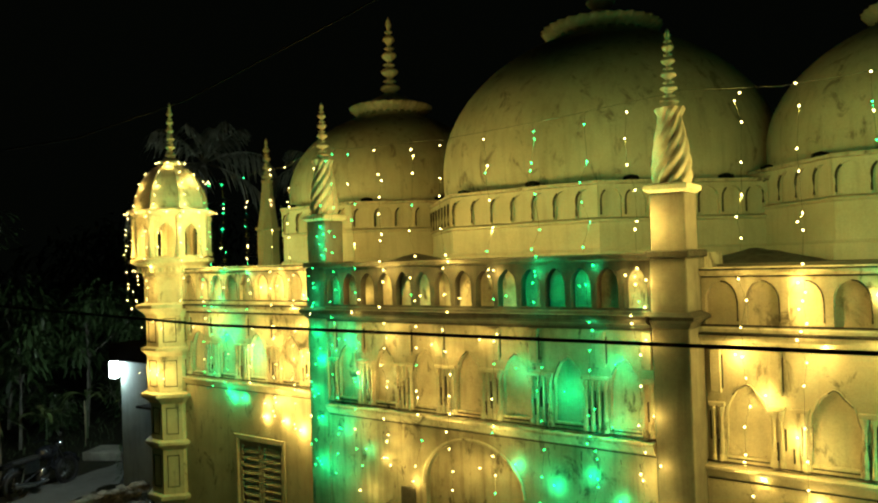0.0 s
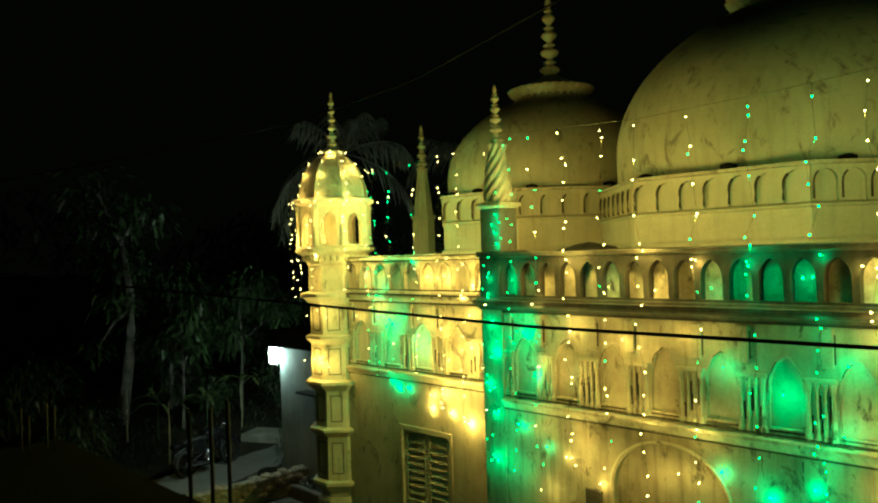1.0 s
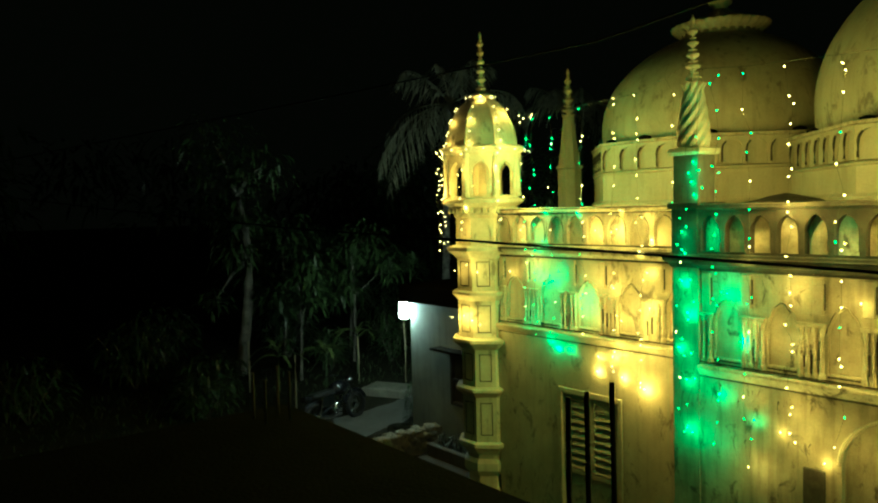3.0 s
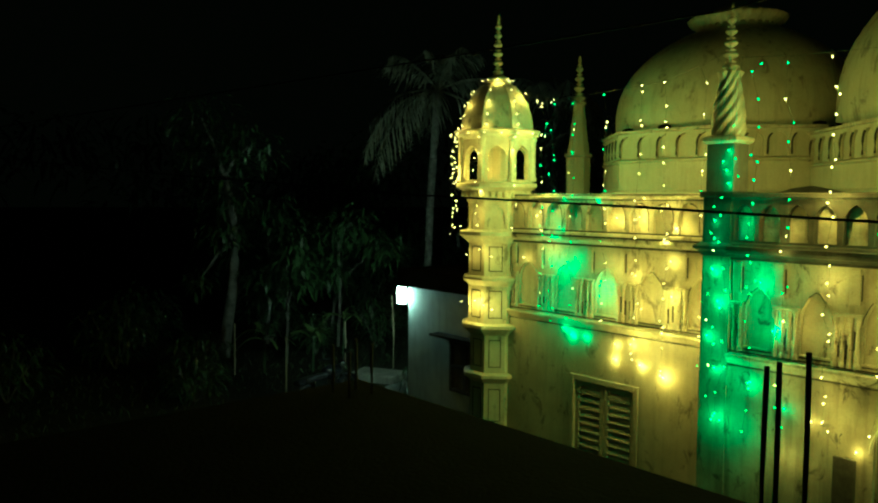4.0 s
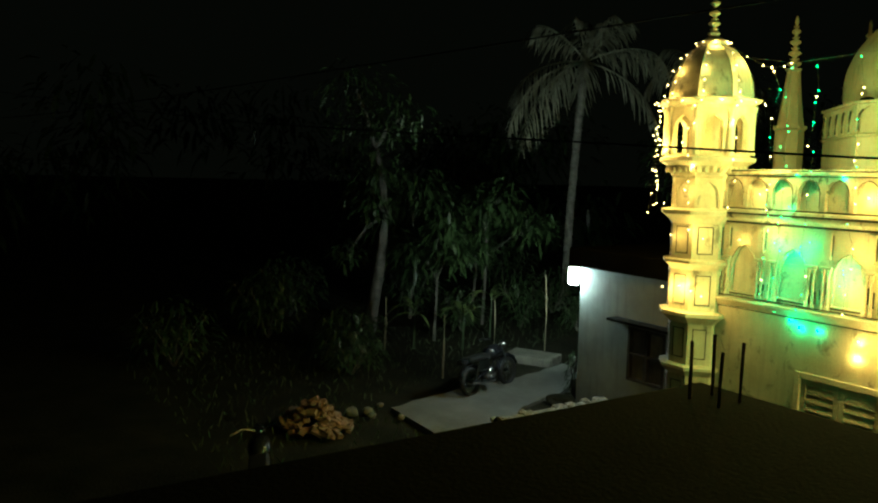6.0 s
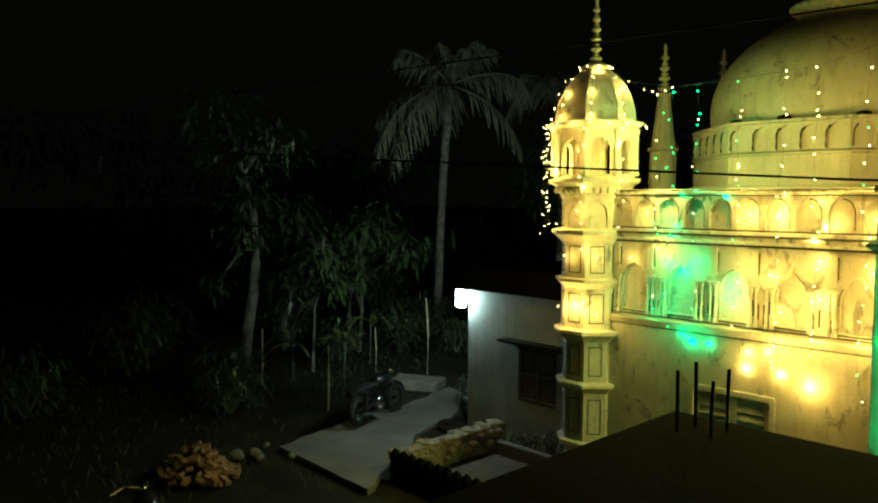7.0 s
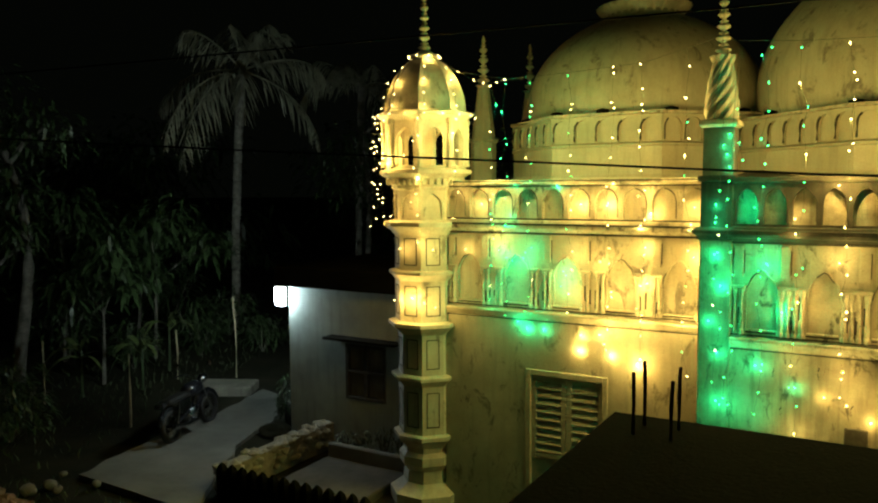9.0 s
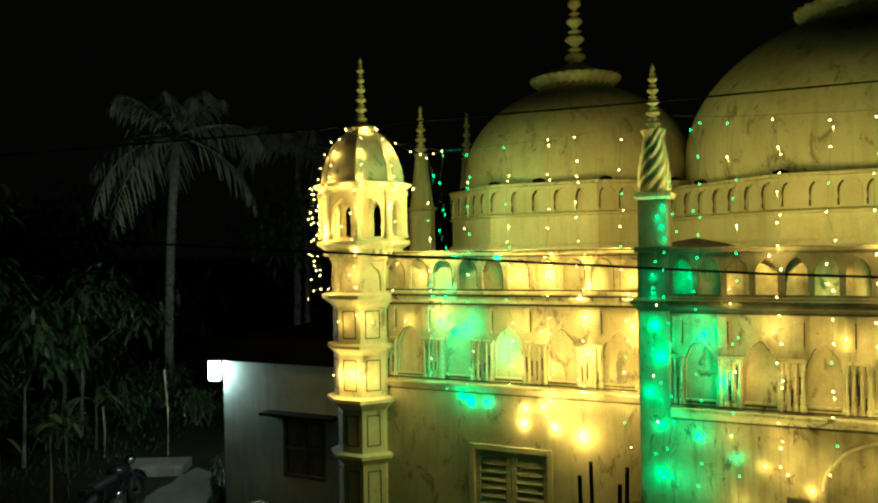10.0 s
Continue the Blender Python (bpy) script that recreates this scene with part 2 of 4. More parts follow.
def moulding(x0, x1, y, profile, m=None):
    """A bar along x whose section is (how far it stands out from y, height) pairs."""
    bm = bmesh.new()
    a = [bm.verts.new((x0, y - p, z)) for p, z in profile]
    b = [bm.verts.new((x1, y - p, z)) for p, z in profile]
    k = len(profile)
    for i in range(k):
        j = (i + 1) % k
        bm.faces.new((a[i], a[j], b[j], b[i]))
    bm.faces.new(a)
    bm.faces.new(b)
    if m is not None:
        bmesh.ops.transform(bm, matrix=m, verts=bm.verts[:])
    return bm


# ---- ground ----
def ground_height(x, y):
    return GROUND + 0.05 * noise.noise((x * 0.35, y * 0.35, 0))


bm = bmesh.new()
steps = [-400, -150, -80] + [-50 + i for i in range(0, 61)] + [30, 80, 200, 400]
grid = [[bm.verts.new((x, y, GROUND - 0.06 + (0.05 * noise.noise((x * 0.35, y * 0.35, 0)) if abs(x) < 60 and abs(y) < 60 else 0))) for y in steps[::1]] for x in steps]
for i in range(len(steps) - 1):
    for j in range(len(steps) - 1):
        bm.faces.new((grid[i][j], grid[i + 1][j], grid[i + 1][j + 1], grid[i][j + 1]))
tagged(link("ground", bm, M_SOIL, smooth=True), "dark damp soil yard with sparse grass", "ground", kind="structure")

# ---- the mosque's body ----
WEST, EAST = -11.95, 0.75
WY, CY = 8.87, 8.25        # faces of the wings and of the central bay
P1X, P2X, PY = -7.85, -3.23, 8.43
LEDGE, CORN, PAR = 3.42, 4.55, 5.24
EY, E0 = 8.62, -3.055      # the east wing stands nearer and a little lower
E_LEDGE, E_CORN, E_PAR = 3.20, 4.38, 5.08

body = thing("mosque_wall", "cream lime-plastered mosque front hung with fairy lights", "wall", kind="structure")


def wing(x0, x1, y, niches, arches, dark, LEDGE=LEDGE, CORN=CORN, PAR=PAR):
    """One stretch of front: plain lower wall, band of blind niches, cornice, arched parapet."""
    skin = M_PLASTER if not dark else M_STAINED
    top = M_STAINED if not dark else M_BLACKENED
    part("upper_wall", boxbm(x0, x1, y + 0.09, y + 0.4, LEDGE, CORN + 0.1), skin, body)
    part("parapet_back", boxbm(x0, x1, y + (0.06 if not dark else 0.09), y + 0.4, CORN + 0.1, PAR - 0.03), M_PLASTER if not dark else M_RECESS, body)
    part("ledge", moulding(x0, x1, y, [(-0.1, LEDGE - 0.05), (0.015, LEDGE - 0.05), (0.05, LEDGE), (0.075, LEDGE + 0.03), (0.075, LEDGE + 0.055), (-0.1, LEDGE + 0.07)]), M_TRIM if not dark else M_STAINED, body, "projecting plaster ledge")
    step = (x1 - x0) / niches
    lo, hi = LEDGE + 0.07, CORN
    for i in range(niches):
        a = x0 + i * step
        w = step * 0.255
        c = a + step / 2
        part("niche_panel", arch_plate(a, a + step, lo, hi, c - w, c + w, lo + 0.06, lo + 0.42, lo + 0.74, 0.045, cusp=0.2, peak=0.1, m=Matrix.Translation((0, y + 0.045, 0))), skin, body)
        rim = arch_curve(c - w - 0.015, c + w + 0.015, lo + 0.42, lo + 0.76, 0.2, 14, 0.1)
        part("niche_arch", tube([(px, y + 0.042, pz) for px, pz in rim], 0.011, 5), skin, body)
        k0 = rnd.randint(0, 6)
        part("dark_groove", tube([(px, y + 0.034, pz) for px, pz in rim[k0:k0 + rnd.randint(4, 7)]], 0.006, 5), M_BLACKENED, body)
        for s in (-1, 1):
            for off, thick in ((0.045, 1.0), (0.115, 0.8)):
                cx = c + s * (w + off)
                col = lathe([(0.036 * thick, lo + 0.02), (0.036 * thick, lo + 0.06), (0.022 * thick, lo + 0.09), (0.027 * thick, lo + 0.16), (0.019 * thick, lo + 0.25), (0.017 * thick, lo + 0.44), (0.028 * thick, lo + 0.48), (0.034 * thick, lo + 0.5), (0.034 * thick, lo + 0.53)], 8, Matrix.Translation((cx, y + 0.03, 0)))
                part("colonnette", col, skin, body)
                # Broken dark grime strokes beside the colonnettes.
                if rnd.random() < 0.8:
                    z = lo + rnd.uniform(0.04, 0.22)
                    part("dark_groove", boxbm(cx + s * 0.028 - 0.007, cx + s * 0.028 + 0.007, y + 0.03, y + 0.06, z, z + rnd.uniform(0.08, 0.3)), M_BLACKENED, body)
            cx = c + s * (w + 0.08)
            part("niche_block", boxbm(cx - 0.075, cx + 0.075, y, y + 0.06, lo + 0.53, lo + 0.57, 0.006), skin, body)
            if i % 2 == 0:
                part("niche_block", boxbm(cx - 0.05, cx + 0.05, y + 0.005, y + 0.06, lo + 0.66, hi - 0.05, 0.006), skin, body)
                part("dark_groove", boxbm(cx + 0.052, cx + 0.062, y + 0.03, y + 0.05, lo + 0.7, hi - 0.1), M_BLACKENED, body)
        # Thin black strip below the niche sill.
        part("dark_line", boxbm(c - w, c + w, y + 0.04, y + 0.06, lo + 0.045, lo + 0.06), M_BLACKENED, body)
        part("niche_sill", boxbm(c - w, c + w, y + 0.03, y + 0.09, lo + 0.06, lo + 0.085, 0.006), skin, body)
    part("cornice", moulding(x0, x1, y, [(-0.1, CORN), (0.02, CORN), (0.05, CORN + 0.03), (0.12, CORN + 0.045), (0.14, CORN + 0.075), (0.14, CORN + 0.095), (0.05, CORN + 0.11), (0.04, CORN + 0.15), (0.02, CORN + 0.16), (-0.1, CORN + 0.16)]), top, body, "weathered cornice with dark stained top")
    n = arches
    s = (x1 - x0) / n
    z0, z1 = CORN + 0.16, PAR - 0.06
    for i in range(n):
        a = x0 + i * s
        part("parapet_arch", arch_plate(a, a + s, z0, z1, a + s * 0.1, a + s * 0.9, z0 + 0.02, z0 + 0.24, z1 - 0.05, 0.07 if not dark else 0.1, peak=0.0 if not dark else 0.1, m=Matrix.Translation((0, y - 0.01, 0))), top, body)
        cv = arch_curve(a + s * 0.1, a + s * 0.9, z0 + 0.24, z1 - 0.05, peak=0.0 if not dark else 0.1)
        # Dark outline down one side of each arch.
        part("dark_groove", tube([(px, y - 0.006, pz) for px, pz in cv[5:] + [(a + s * 0.9, z0 + 0.06)]], 0.009, 5), M_BLACKENED, body)
    # Thin black strips run the whole length beside the mouldings.
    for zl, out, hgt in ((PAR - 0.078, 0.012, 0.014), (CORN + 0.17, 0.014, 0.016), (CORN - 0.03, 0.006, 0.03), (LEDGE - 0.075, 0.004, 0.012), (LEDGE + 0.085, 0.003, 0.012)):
        part("dark_line", boxbm(x0, x1, y - out, y + 0.02, zl, zl + hgt), M_BLACKENED, body)
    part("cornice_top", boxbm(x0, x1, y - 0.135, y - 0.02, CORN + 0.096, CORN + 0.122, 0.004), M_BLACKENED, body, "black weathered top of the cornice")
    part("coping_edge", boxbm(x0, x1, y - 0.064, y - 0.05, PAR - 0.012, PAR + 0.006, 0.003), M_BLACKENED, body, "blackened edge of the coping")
    part("coping", moulding(x0, x1, y, [(-0.42, PAR - 0.06), (0.03, PAR - 0.06), (0.06, PAR - 0.035), (0.06, PAR), (-0.02, PAR + 0.015), (-0.42, PAR + 0.01)]), top, body, "stained parapet coping")


WX0, WX1 = -11.66, -8.025
wing(WX0, WX1, WY, 5, 10, False)
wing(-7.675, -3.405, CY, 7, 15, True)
wing(E0, EAST - 0.2, EY, 5, 10, False, E_LEDGE, E_CORN, E_PAR)

# lower walls, with the tall window recess in the west wing
WN0, WN1, WNZ = -10.40, -9.25, 2.68
for a, b, z0, z1 in ((WX0, WN0, GROUND - 0.3, LEDGE - 0.05), (WN1, WX1, GROUND - 0.3, LEDGE - 0.05), (WN0, WN1, WNZ, LEDGE - 0.05), (WN0, WN1, GROUND - 0.3, GROUND + 0.15)):
    part("lower_wall", boxbm(a, b, WY, WY + 0.4, z0, z1), M_PLASTER, body)
part("lower_wall", boxbm(E0, EAST - 0.2, EY, EY + 0.4, GROUND - 0.3, E_LEDGE - 0.05), M_PLASTER, body)
# central bay's lower wall with the tall round-arched recess in its middle
c0, c1 = -7.675, -3.405
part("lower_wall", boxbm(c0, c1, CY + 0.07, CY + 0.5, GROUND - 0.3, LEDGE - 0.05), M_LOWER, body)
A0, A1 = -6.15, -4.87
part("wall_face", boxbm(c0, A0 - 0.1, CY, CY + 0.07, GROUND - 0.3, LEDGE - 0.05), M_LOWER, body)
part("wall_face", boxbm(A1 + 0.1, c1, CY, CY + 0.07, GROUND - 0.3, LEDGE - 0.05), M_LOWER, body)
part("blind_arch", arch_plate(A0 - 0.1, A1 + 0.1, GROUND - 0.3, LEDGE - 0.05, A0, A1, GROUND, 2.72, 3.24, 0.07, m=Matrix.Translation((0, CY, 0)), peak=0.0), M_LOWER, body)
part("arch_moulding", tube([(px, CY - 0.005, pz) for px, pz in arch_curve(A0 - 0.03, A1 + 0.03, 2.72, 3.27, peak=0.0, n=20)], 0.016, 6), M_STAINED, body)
# returns of the central bay and the pilasters at its corners
for px, s in ((P1X, -1), (P2X, 1)):
    # East pilaster and block take the darker grey: their unlit fronts are coloured in.
    part("corner_pilaster", boxbm(px - 0.175, px + 0.175, CY - 0.006, WY + 0.5, GROUND - 0.3, CORN, 0.012), M_LOWER if s < 0 else M_PIER, body, "plain corner pilaster")
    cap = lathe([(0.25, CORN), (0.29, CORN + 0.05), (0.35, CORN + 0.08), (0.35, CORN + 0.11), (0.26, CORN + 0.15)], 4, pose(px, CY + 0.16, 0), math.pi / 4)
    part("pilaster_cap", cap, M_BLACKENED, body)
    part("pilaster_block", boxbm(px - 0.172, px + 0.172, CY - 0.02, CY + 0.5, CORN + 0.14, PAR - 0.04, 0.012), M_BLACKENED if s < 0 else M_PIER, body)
    part("pilaster_coping", boxbm(px - 0.205, px + 0.205, CY - 0.05, CY + 0.5, PAR - 0.04, PAR + 0.03, 0.012), M_BLACKENED, body)
    part("bay_return", boxbm(px - 0.17, px + 0.17, CY + 0.5, WY + 0.45, CORN, PAR), M_STAINED, body)

part("roof_deck", boxbm(WEST, EAST, WY + 0.4, 14.9, ROOF - 0.3, ROOF - 0.02), M_ROOFDECK, body, "dark flat roof deck")
part("roof_deck", boxbm(P1X + 0.2, P2X - 0.2, CY + 0.4, WY + 0.4, ROOF - 0.3, ROOF - 0.02), M_ROOFDECK, body)
for hx, hr, hz in ((-7.6, 1.15, 0.26), (-2.9, 0.75, 0.17)):
    heap_bm = bmesh.new()
    bmesh.ops.create_grid(heap_bm, x_segments=20, y_segments=12, size=0.5)
    for v in heap_bm.verts:
        u = max(0.0, 1 - math.hypot(v.co.x * 2, v.co.y * 2))
        v.co = Vector((hx + v.co.x * 2 * hr, 10.0 + v.co.y * 1.1, ROOF - 0.03 + hz * u + 0.03 * u * noise.noise((v.co.x * 9 + hx, v.co.y * 9, 0))))
    part("roof_valley", heap_bm, M_BLACKENED, body, "black weathered heap of screed between the domes")
part("side_wall", boxbm(WEST - 0.1, WEST + 0.3, WY + 0.4, 14.9, GROUND - 0.3, PAR), M_STAINED, body)
part("roof_deck", boxbm(P2X + 0.2, EAST, EY + 0.4, WY + 0.4, ROOF - 0.3, ROOF - 0.02), M_ROOFDECK, body)
part("side_wall", boxbm(EAST - 0.2, EAST + 0.1, EY, 14.9, GROUND - 0.3, PAR), M_STAINED, body)
part("rear_wall", boxbm(WEST, EAST, 14.9, 15.25, GROUND - 0.3, PAR), M_STAINED, body)

# louvred window in the west wing
win = thing("window_1", "tall cream window recess with two louvred wooden shutters", "window", kind="structure", at=(0, -0.045, 0))
part("frame", boxbm(WN0, WN0 + 0.07, WY + 0.03, WY + 0.14, GROUND + 0.15, WNZ, 0.006), M_SHUTTER, win)
part("frame", boxbm(WN1 - 0.07, WN1, WY + 0.03, WY + 0.14, GROUND + 0.15, WNZ, 0.006), M_SHUTTER, win)
part("frame", boxbm(WN0 + 0.07, WN1 - 0.07, WY + 0.03, WY + 0.14, WNZ - 0.08, WNZ, 0.006), M_SHUTTER, win)
part("lower_panel", boxbm(WN0 + 0.07, WN1 - 0.07, WY + 0.1, WY + 0.2, GROUND + 0.15, 1.46), M_PLASTER, win, "plain plastered panel under the shutters")
mid = (WN0 + WN1) / 2
for a, b in ((WN0 + 0.075, mid - 0.005), (mid + 0.005, WN1 - 0.075)):
    leaf = part("shutter", boxbm(a, b, WY + 0.13, WY + 0.15, 1.46, WNZ - 0.085), M_SHUTTER, win, "cream louvred shutter leaf")
    part("stile", boxbm(a, a + 0.065, WY + 0.07, WY + 0.13, 1.46, WNZ - 0.085, 0.004), M_SHUTTER, leaf)
    part("stile", boxbm(b - 0.065, b, WY + 0.07, WY + 0.13, 1.46, WNZ - 0.085, 0.004), M_SHUTTER, leaf)
    part("rail", boxbm(a + 0.065, b - 0.065, WY + 0.07, WY + 0.13, 1.46, 1.53, 0.004), M_SHUTTER, leaf)
    part("rail", boxbm(a + 0.065, b - 0.065, WY + 0.07, WY + 0.13, WNZ - 0.16, WNZ - 0.085, 0.004), M_SHUTTER, leaf)
    for k in range(9):
        z = 1.60 + k * 0.108
        slat = boxbm(a + 0.067, b - 0.067, -0.06, 0.06, -0.008, 0.008, 0, pose(0, WY + 0.1, z, 66, 0, 0))
        part("slat", slat, M_SHUTTER, leaf)

# black drip stains under the ledge of the central bay
for k in range(26):
    dx = rnd.uniform(-7.6, -3.5)
    if A0 - 0.12 < dx < A1 + 0.12:
        continue
    dz = LEDGE - 0.1 - rnd.uniform(0.0, 0.75) ** 1.5
    dl = rnd.uniform(0.05, 0.22)
    part("drip_stain", tube([(dx + rnd.uniform(-0.012, 0.012), CY + 0.002, dz - dl * i / 4) for i in range(5)], rnd.uniform(0.004, 0.009), 5, taper=0.4), M_BLACKENED, body)

# dark board set on the central bay where its wall has a dark hole
part("dark_niche", boxbm(-6.52, -6.3, CY - 0.02, CY + 0.1, 1.2, 2.62, 0.01), M_WOOD_DARK, body, "dark board standing in for a hole in the wall")


# ---- finials, pinnacles, domes ----
def bead_profile(z0, z1, r, beads):
    """A turned finial: stacked bulbs that shrink upward, and a spike."""
    out = [(r * 0.55, z0)]
    h = (z1 - z0) / (beads + 0.9)
    for i in range(beads):
        z, k = z0 + i * h, r * (1 - 0.5 * i / beads)
        out += [(k * 0.30, z + 0.02 * h), (k * 0.42, z + 0.16 * h), (k * 0.95, z + 0.36 * h), (k * 1.08, z + 0.47 * h), (k * 0.95, z + 0.58 * h), (k * 0.38, z + 0.74 * h), (k * 0.30, z + 0.80 * h), (k * 0.72, z + 0.88 * h), (k * 0.7, z + 0.93 * h), (k * 0.3, z + 0.96 * h)]
    out += [(r * 0.2, z1 - 0.8 * h), (r * 0.34, z1 - 0.55 * h), (r * 0.2, z1 - 0.25 * h), (0.004, z1)]
    return out


def fine(profile, n):
    """The same profile with n steps for each of its own."""
    out = [profile[0]]
    for (r0, z0), (r1, z1) in zip(profile, profile[1:]):
        out += [(r0 + (r1 - r0) * i / n, z0 + (z1 - z0) * i / n) for i in range(1, n + 1)]
    return out


def pinnacle(x, y, skin):
    t = thing("pinnacle", "plastered roof pinnacle with a spirally fluted cone and bead finial", "pinnacle", "pinnacles of the front")
    at = pose(x, y, 0)
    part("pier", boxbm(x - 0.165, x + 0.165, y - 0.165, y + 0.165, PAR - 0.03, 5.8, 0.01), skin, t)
    part("cap", lathe([(0.235, 5.8), (0.29, 5.83), (0.29, 5.87), (0.22, 5.89)], 4, at, math.pi / 4), M_TRIM, t)
    part("fluted_cone", lathe(fine([(0.155, 5.88), (0.168, 5.95), (0.165, 6.1), (0.14, 6.3), (0.112, 6.45), (0.1, 6.52), (0.125, 6.58), (0.13, 6.6)], 6), 72, at, 0, 9, 0.12, 4.6), M_TRIM, t, "white cone with spiral flutes", smooth=True)
    part("finial", lathe(bead_profile(6.6, 7.36, 0.085, 5), 14, at), M_TRIM, t, smooth=True)
    return t


# Both piers use the dark grey that puts their unlit faces into colour.
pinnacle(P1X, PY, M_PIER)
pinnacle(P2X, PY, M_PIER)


def obelisk(x, y, top):
    t = thing("corner_spire", "slim tapered plaster spire with bead finial on the roof edge", "spire", "spires of the west side")
    at = pose(x, y, 0)
    k = (top - PAR) / 2.49
    part("base", lathe([(0.22, PAR - 0.1), (0.22, PAR + 0.68 * k), (0.255, PAR + 0.71 * k), (0.255, PAR + 0.75 * k)], 8, at, math.pi / 8), M_DOME, t)
    part("shaft", lathe([(0.205, PAR + 0.75 * k), (0.16, PAR + 1.1 * k), (0.11, PAR + 1.5 * k), (0.1, PAR + 1.62 * k), (0.13, PAR + 1.66 * k)], 8, at, math.pi / 8), M_DOME, t)
    part("finial", lathe(bead_profile(PAR + 1.66 * k, top, 0.1, 4), 12, at), M_DOME, t, smooth=True)


obelisk(-12.2, 11.18, 7.73)
obelisk(-12.5, 13.9, 8.06)


def dome(x, y, r, top, drum_top, crown_r, tip, label):
    t = thing("dome", label, "dome", "domes of the mosque")
    ap = r + 0.08
    at = pose(x, y, 0)
    circ = ap / math.cos(math.pi / 8)
    zb = ROOF - 0.05
    band = drum_top - 0.40
    drum = part("drum", lathe([(circ + 0.05, zb), (circ + 0.05, zb + 0.2), (circ + 0.02, zb + 0.22), (circ, zb + 0.24), (circ, band - 0.06), (circ + 0.03, band - 0.04), (circ + 0.03, band - 0.02), (circ - 0.03, band), (circ - 0.03, drum_top)], 8, at, math.pi / 8), M_DOME, t, "octagonal plaster drum with mouldings")
    side = 2 * ap * math.tan(math.pi / 8)
    n = max(5, round(side / 0.30))
    for k in range(8):
        a = k * math.pi / 4
        if math.sin(a) < 0.3:      # the faces turned to the rear are plain
            for i in range(n):
                s = side / n
                x0 = -side / 2 + i * s
                pl = arch_plate(x0, x0 + s, band, drum_top - 0.02, x0 + s * 0.07, x0 + s * 0.93, band, band + 0.2, drum_top - 0.06, 0.05, peak=0.0, m=at @ Matrix.Rotation(a + math.pi / 2, 4, "Z") @ Matrix.Translation((0, -ap - 0.02, 0)))
                part("frieze_arch", pl, M_DOME, drum)
                # Strokes at the arch springs: pier shadows and dirt drawn as dark tubes.
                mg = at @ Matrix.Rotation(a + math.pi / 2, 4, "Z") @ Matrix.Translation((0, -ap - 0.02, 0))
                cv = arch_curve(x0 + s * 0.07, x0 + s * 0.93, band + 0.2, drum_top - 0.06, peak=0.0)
                part("dark_groove", tube([mg @ Vector((px, 0.004, pz)) for px, pz in [(x0 + s * 0.07, band + 0.03)] + cv[:4]], 0.015, 5), M_BLACKENED, drum)
    part("drum_coping", lathe([(circ - 0.02, drum_top - 0.02), (circ + 0.05, drum_top - 0.01), (circ + 0.05, drum_top + 0.025), (circ - 0.1, drum_top + 0.04)], 8, at, math.pi / 8), M_STAINED, drum)
    # Dark lumps on the coping stand for small arc-shaped shadows.
    for k in range(9):
        a = math.radians(-150 + 15 * k + rnd.uniform(-5, 5))
        if k % 2 == 0:
            part("shadow_lump", lathe([(0.005, -0.03), (0.1, -0.01), (0.09, 0.03), (0.02, 0.05)], 9, pose(x + (r + 0.02) * math.cos(a), y + (r + 0.02) * math.sin(a), drum_top + 0.05)), M_CONCRETE_DARK, t)
    h = top - drum_top
    prof = [(r * 0.985, drum_top), (r * 0.998, drum_top + h * 0.08), (r, drum_top + h * 0.18)]
    for i in range(1, 19):
        a = i / 18 * math.radians(76)
        prof.append((max(crown_r * 0.86, r * math.cos(a) ** 1.13), drum_top + h * (0.18 + 0.82 * math.sin(a) / math.sin(math.radians(76)))))
    part("shell", lathe(prof, 72, at), M_SHELL, t, "rounded weathered dome shell", smooth=True)
    part("crown", lathe([(crown_r * 0.84, top - 0.03), (crown_r * 0.86, top + 0.02), (crown_r * 0.97, top + 0.06), (crown_r * 1.03, top + 0.13), (crown_r * 0.98, top + 0.15), (crown_r * 0.7, top + 0.2), (crown_r * 0.3, top + 0.34), (crown_r * 0.16, top + 0.4)], 120, at, 0, 30, 0.045), M_TRIM, t, "scalloped lotus crown", smooth=True)
    part("finial", lathe(bead_profile(top + 0.36, tip, crown_r * 0.24, 4), 18, at), M_TRIM, t, smooth=True)


D1, D2, D3 = -9.70, -5.52, -1.34
dome(D1, 12.0, 1.86, 7.92, 6.18, 0.71, 9.75, "smaller cream plaster dome on an arcaded drum")
dome(D2, 12.0, 2.43, 8.5, 6.08, 0.84, 10.7, "large central cream plaster dome with stained shell")
dome(D3, 12.0, 1.86, 7.92, 6.18, 0.71, 9.75, "smaller cream plaster dome on an arcaded drum")


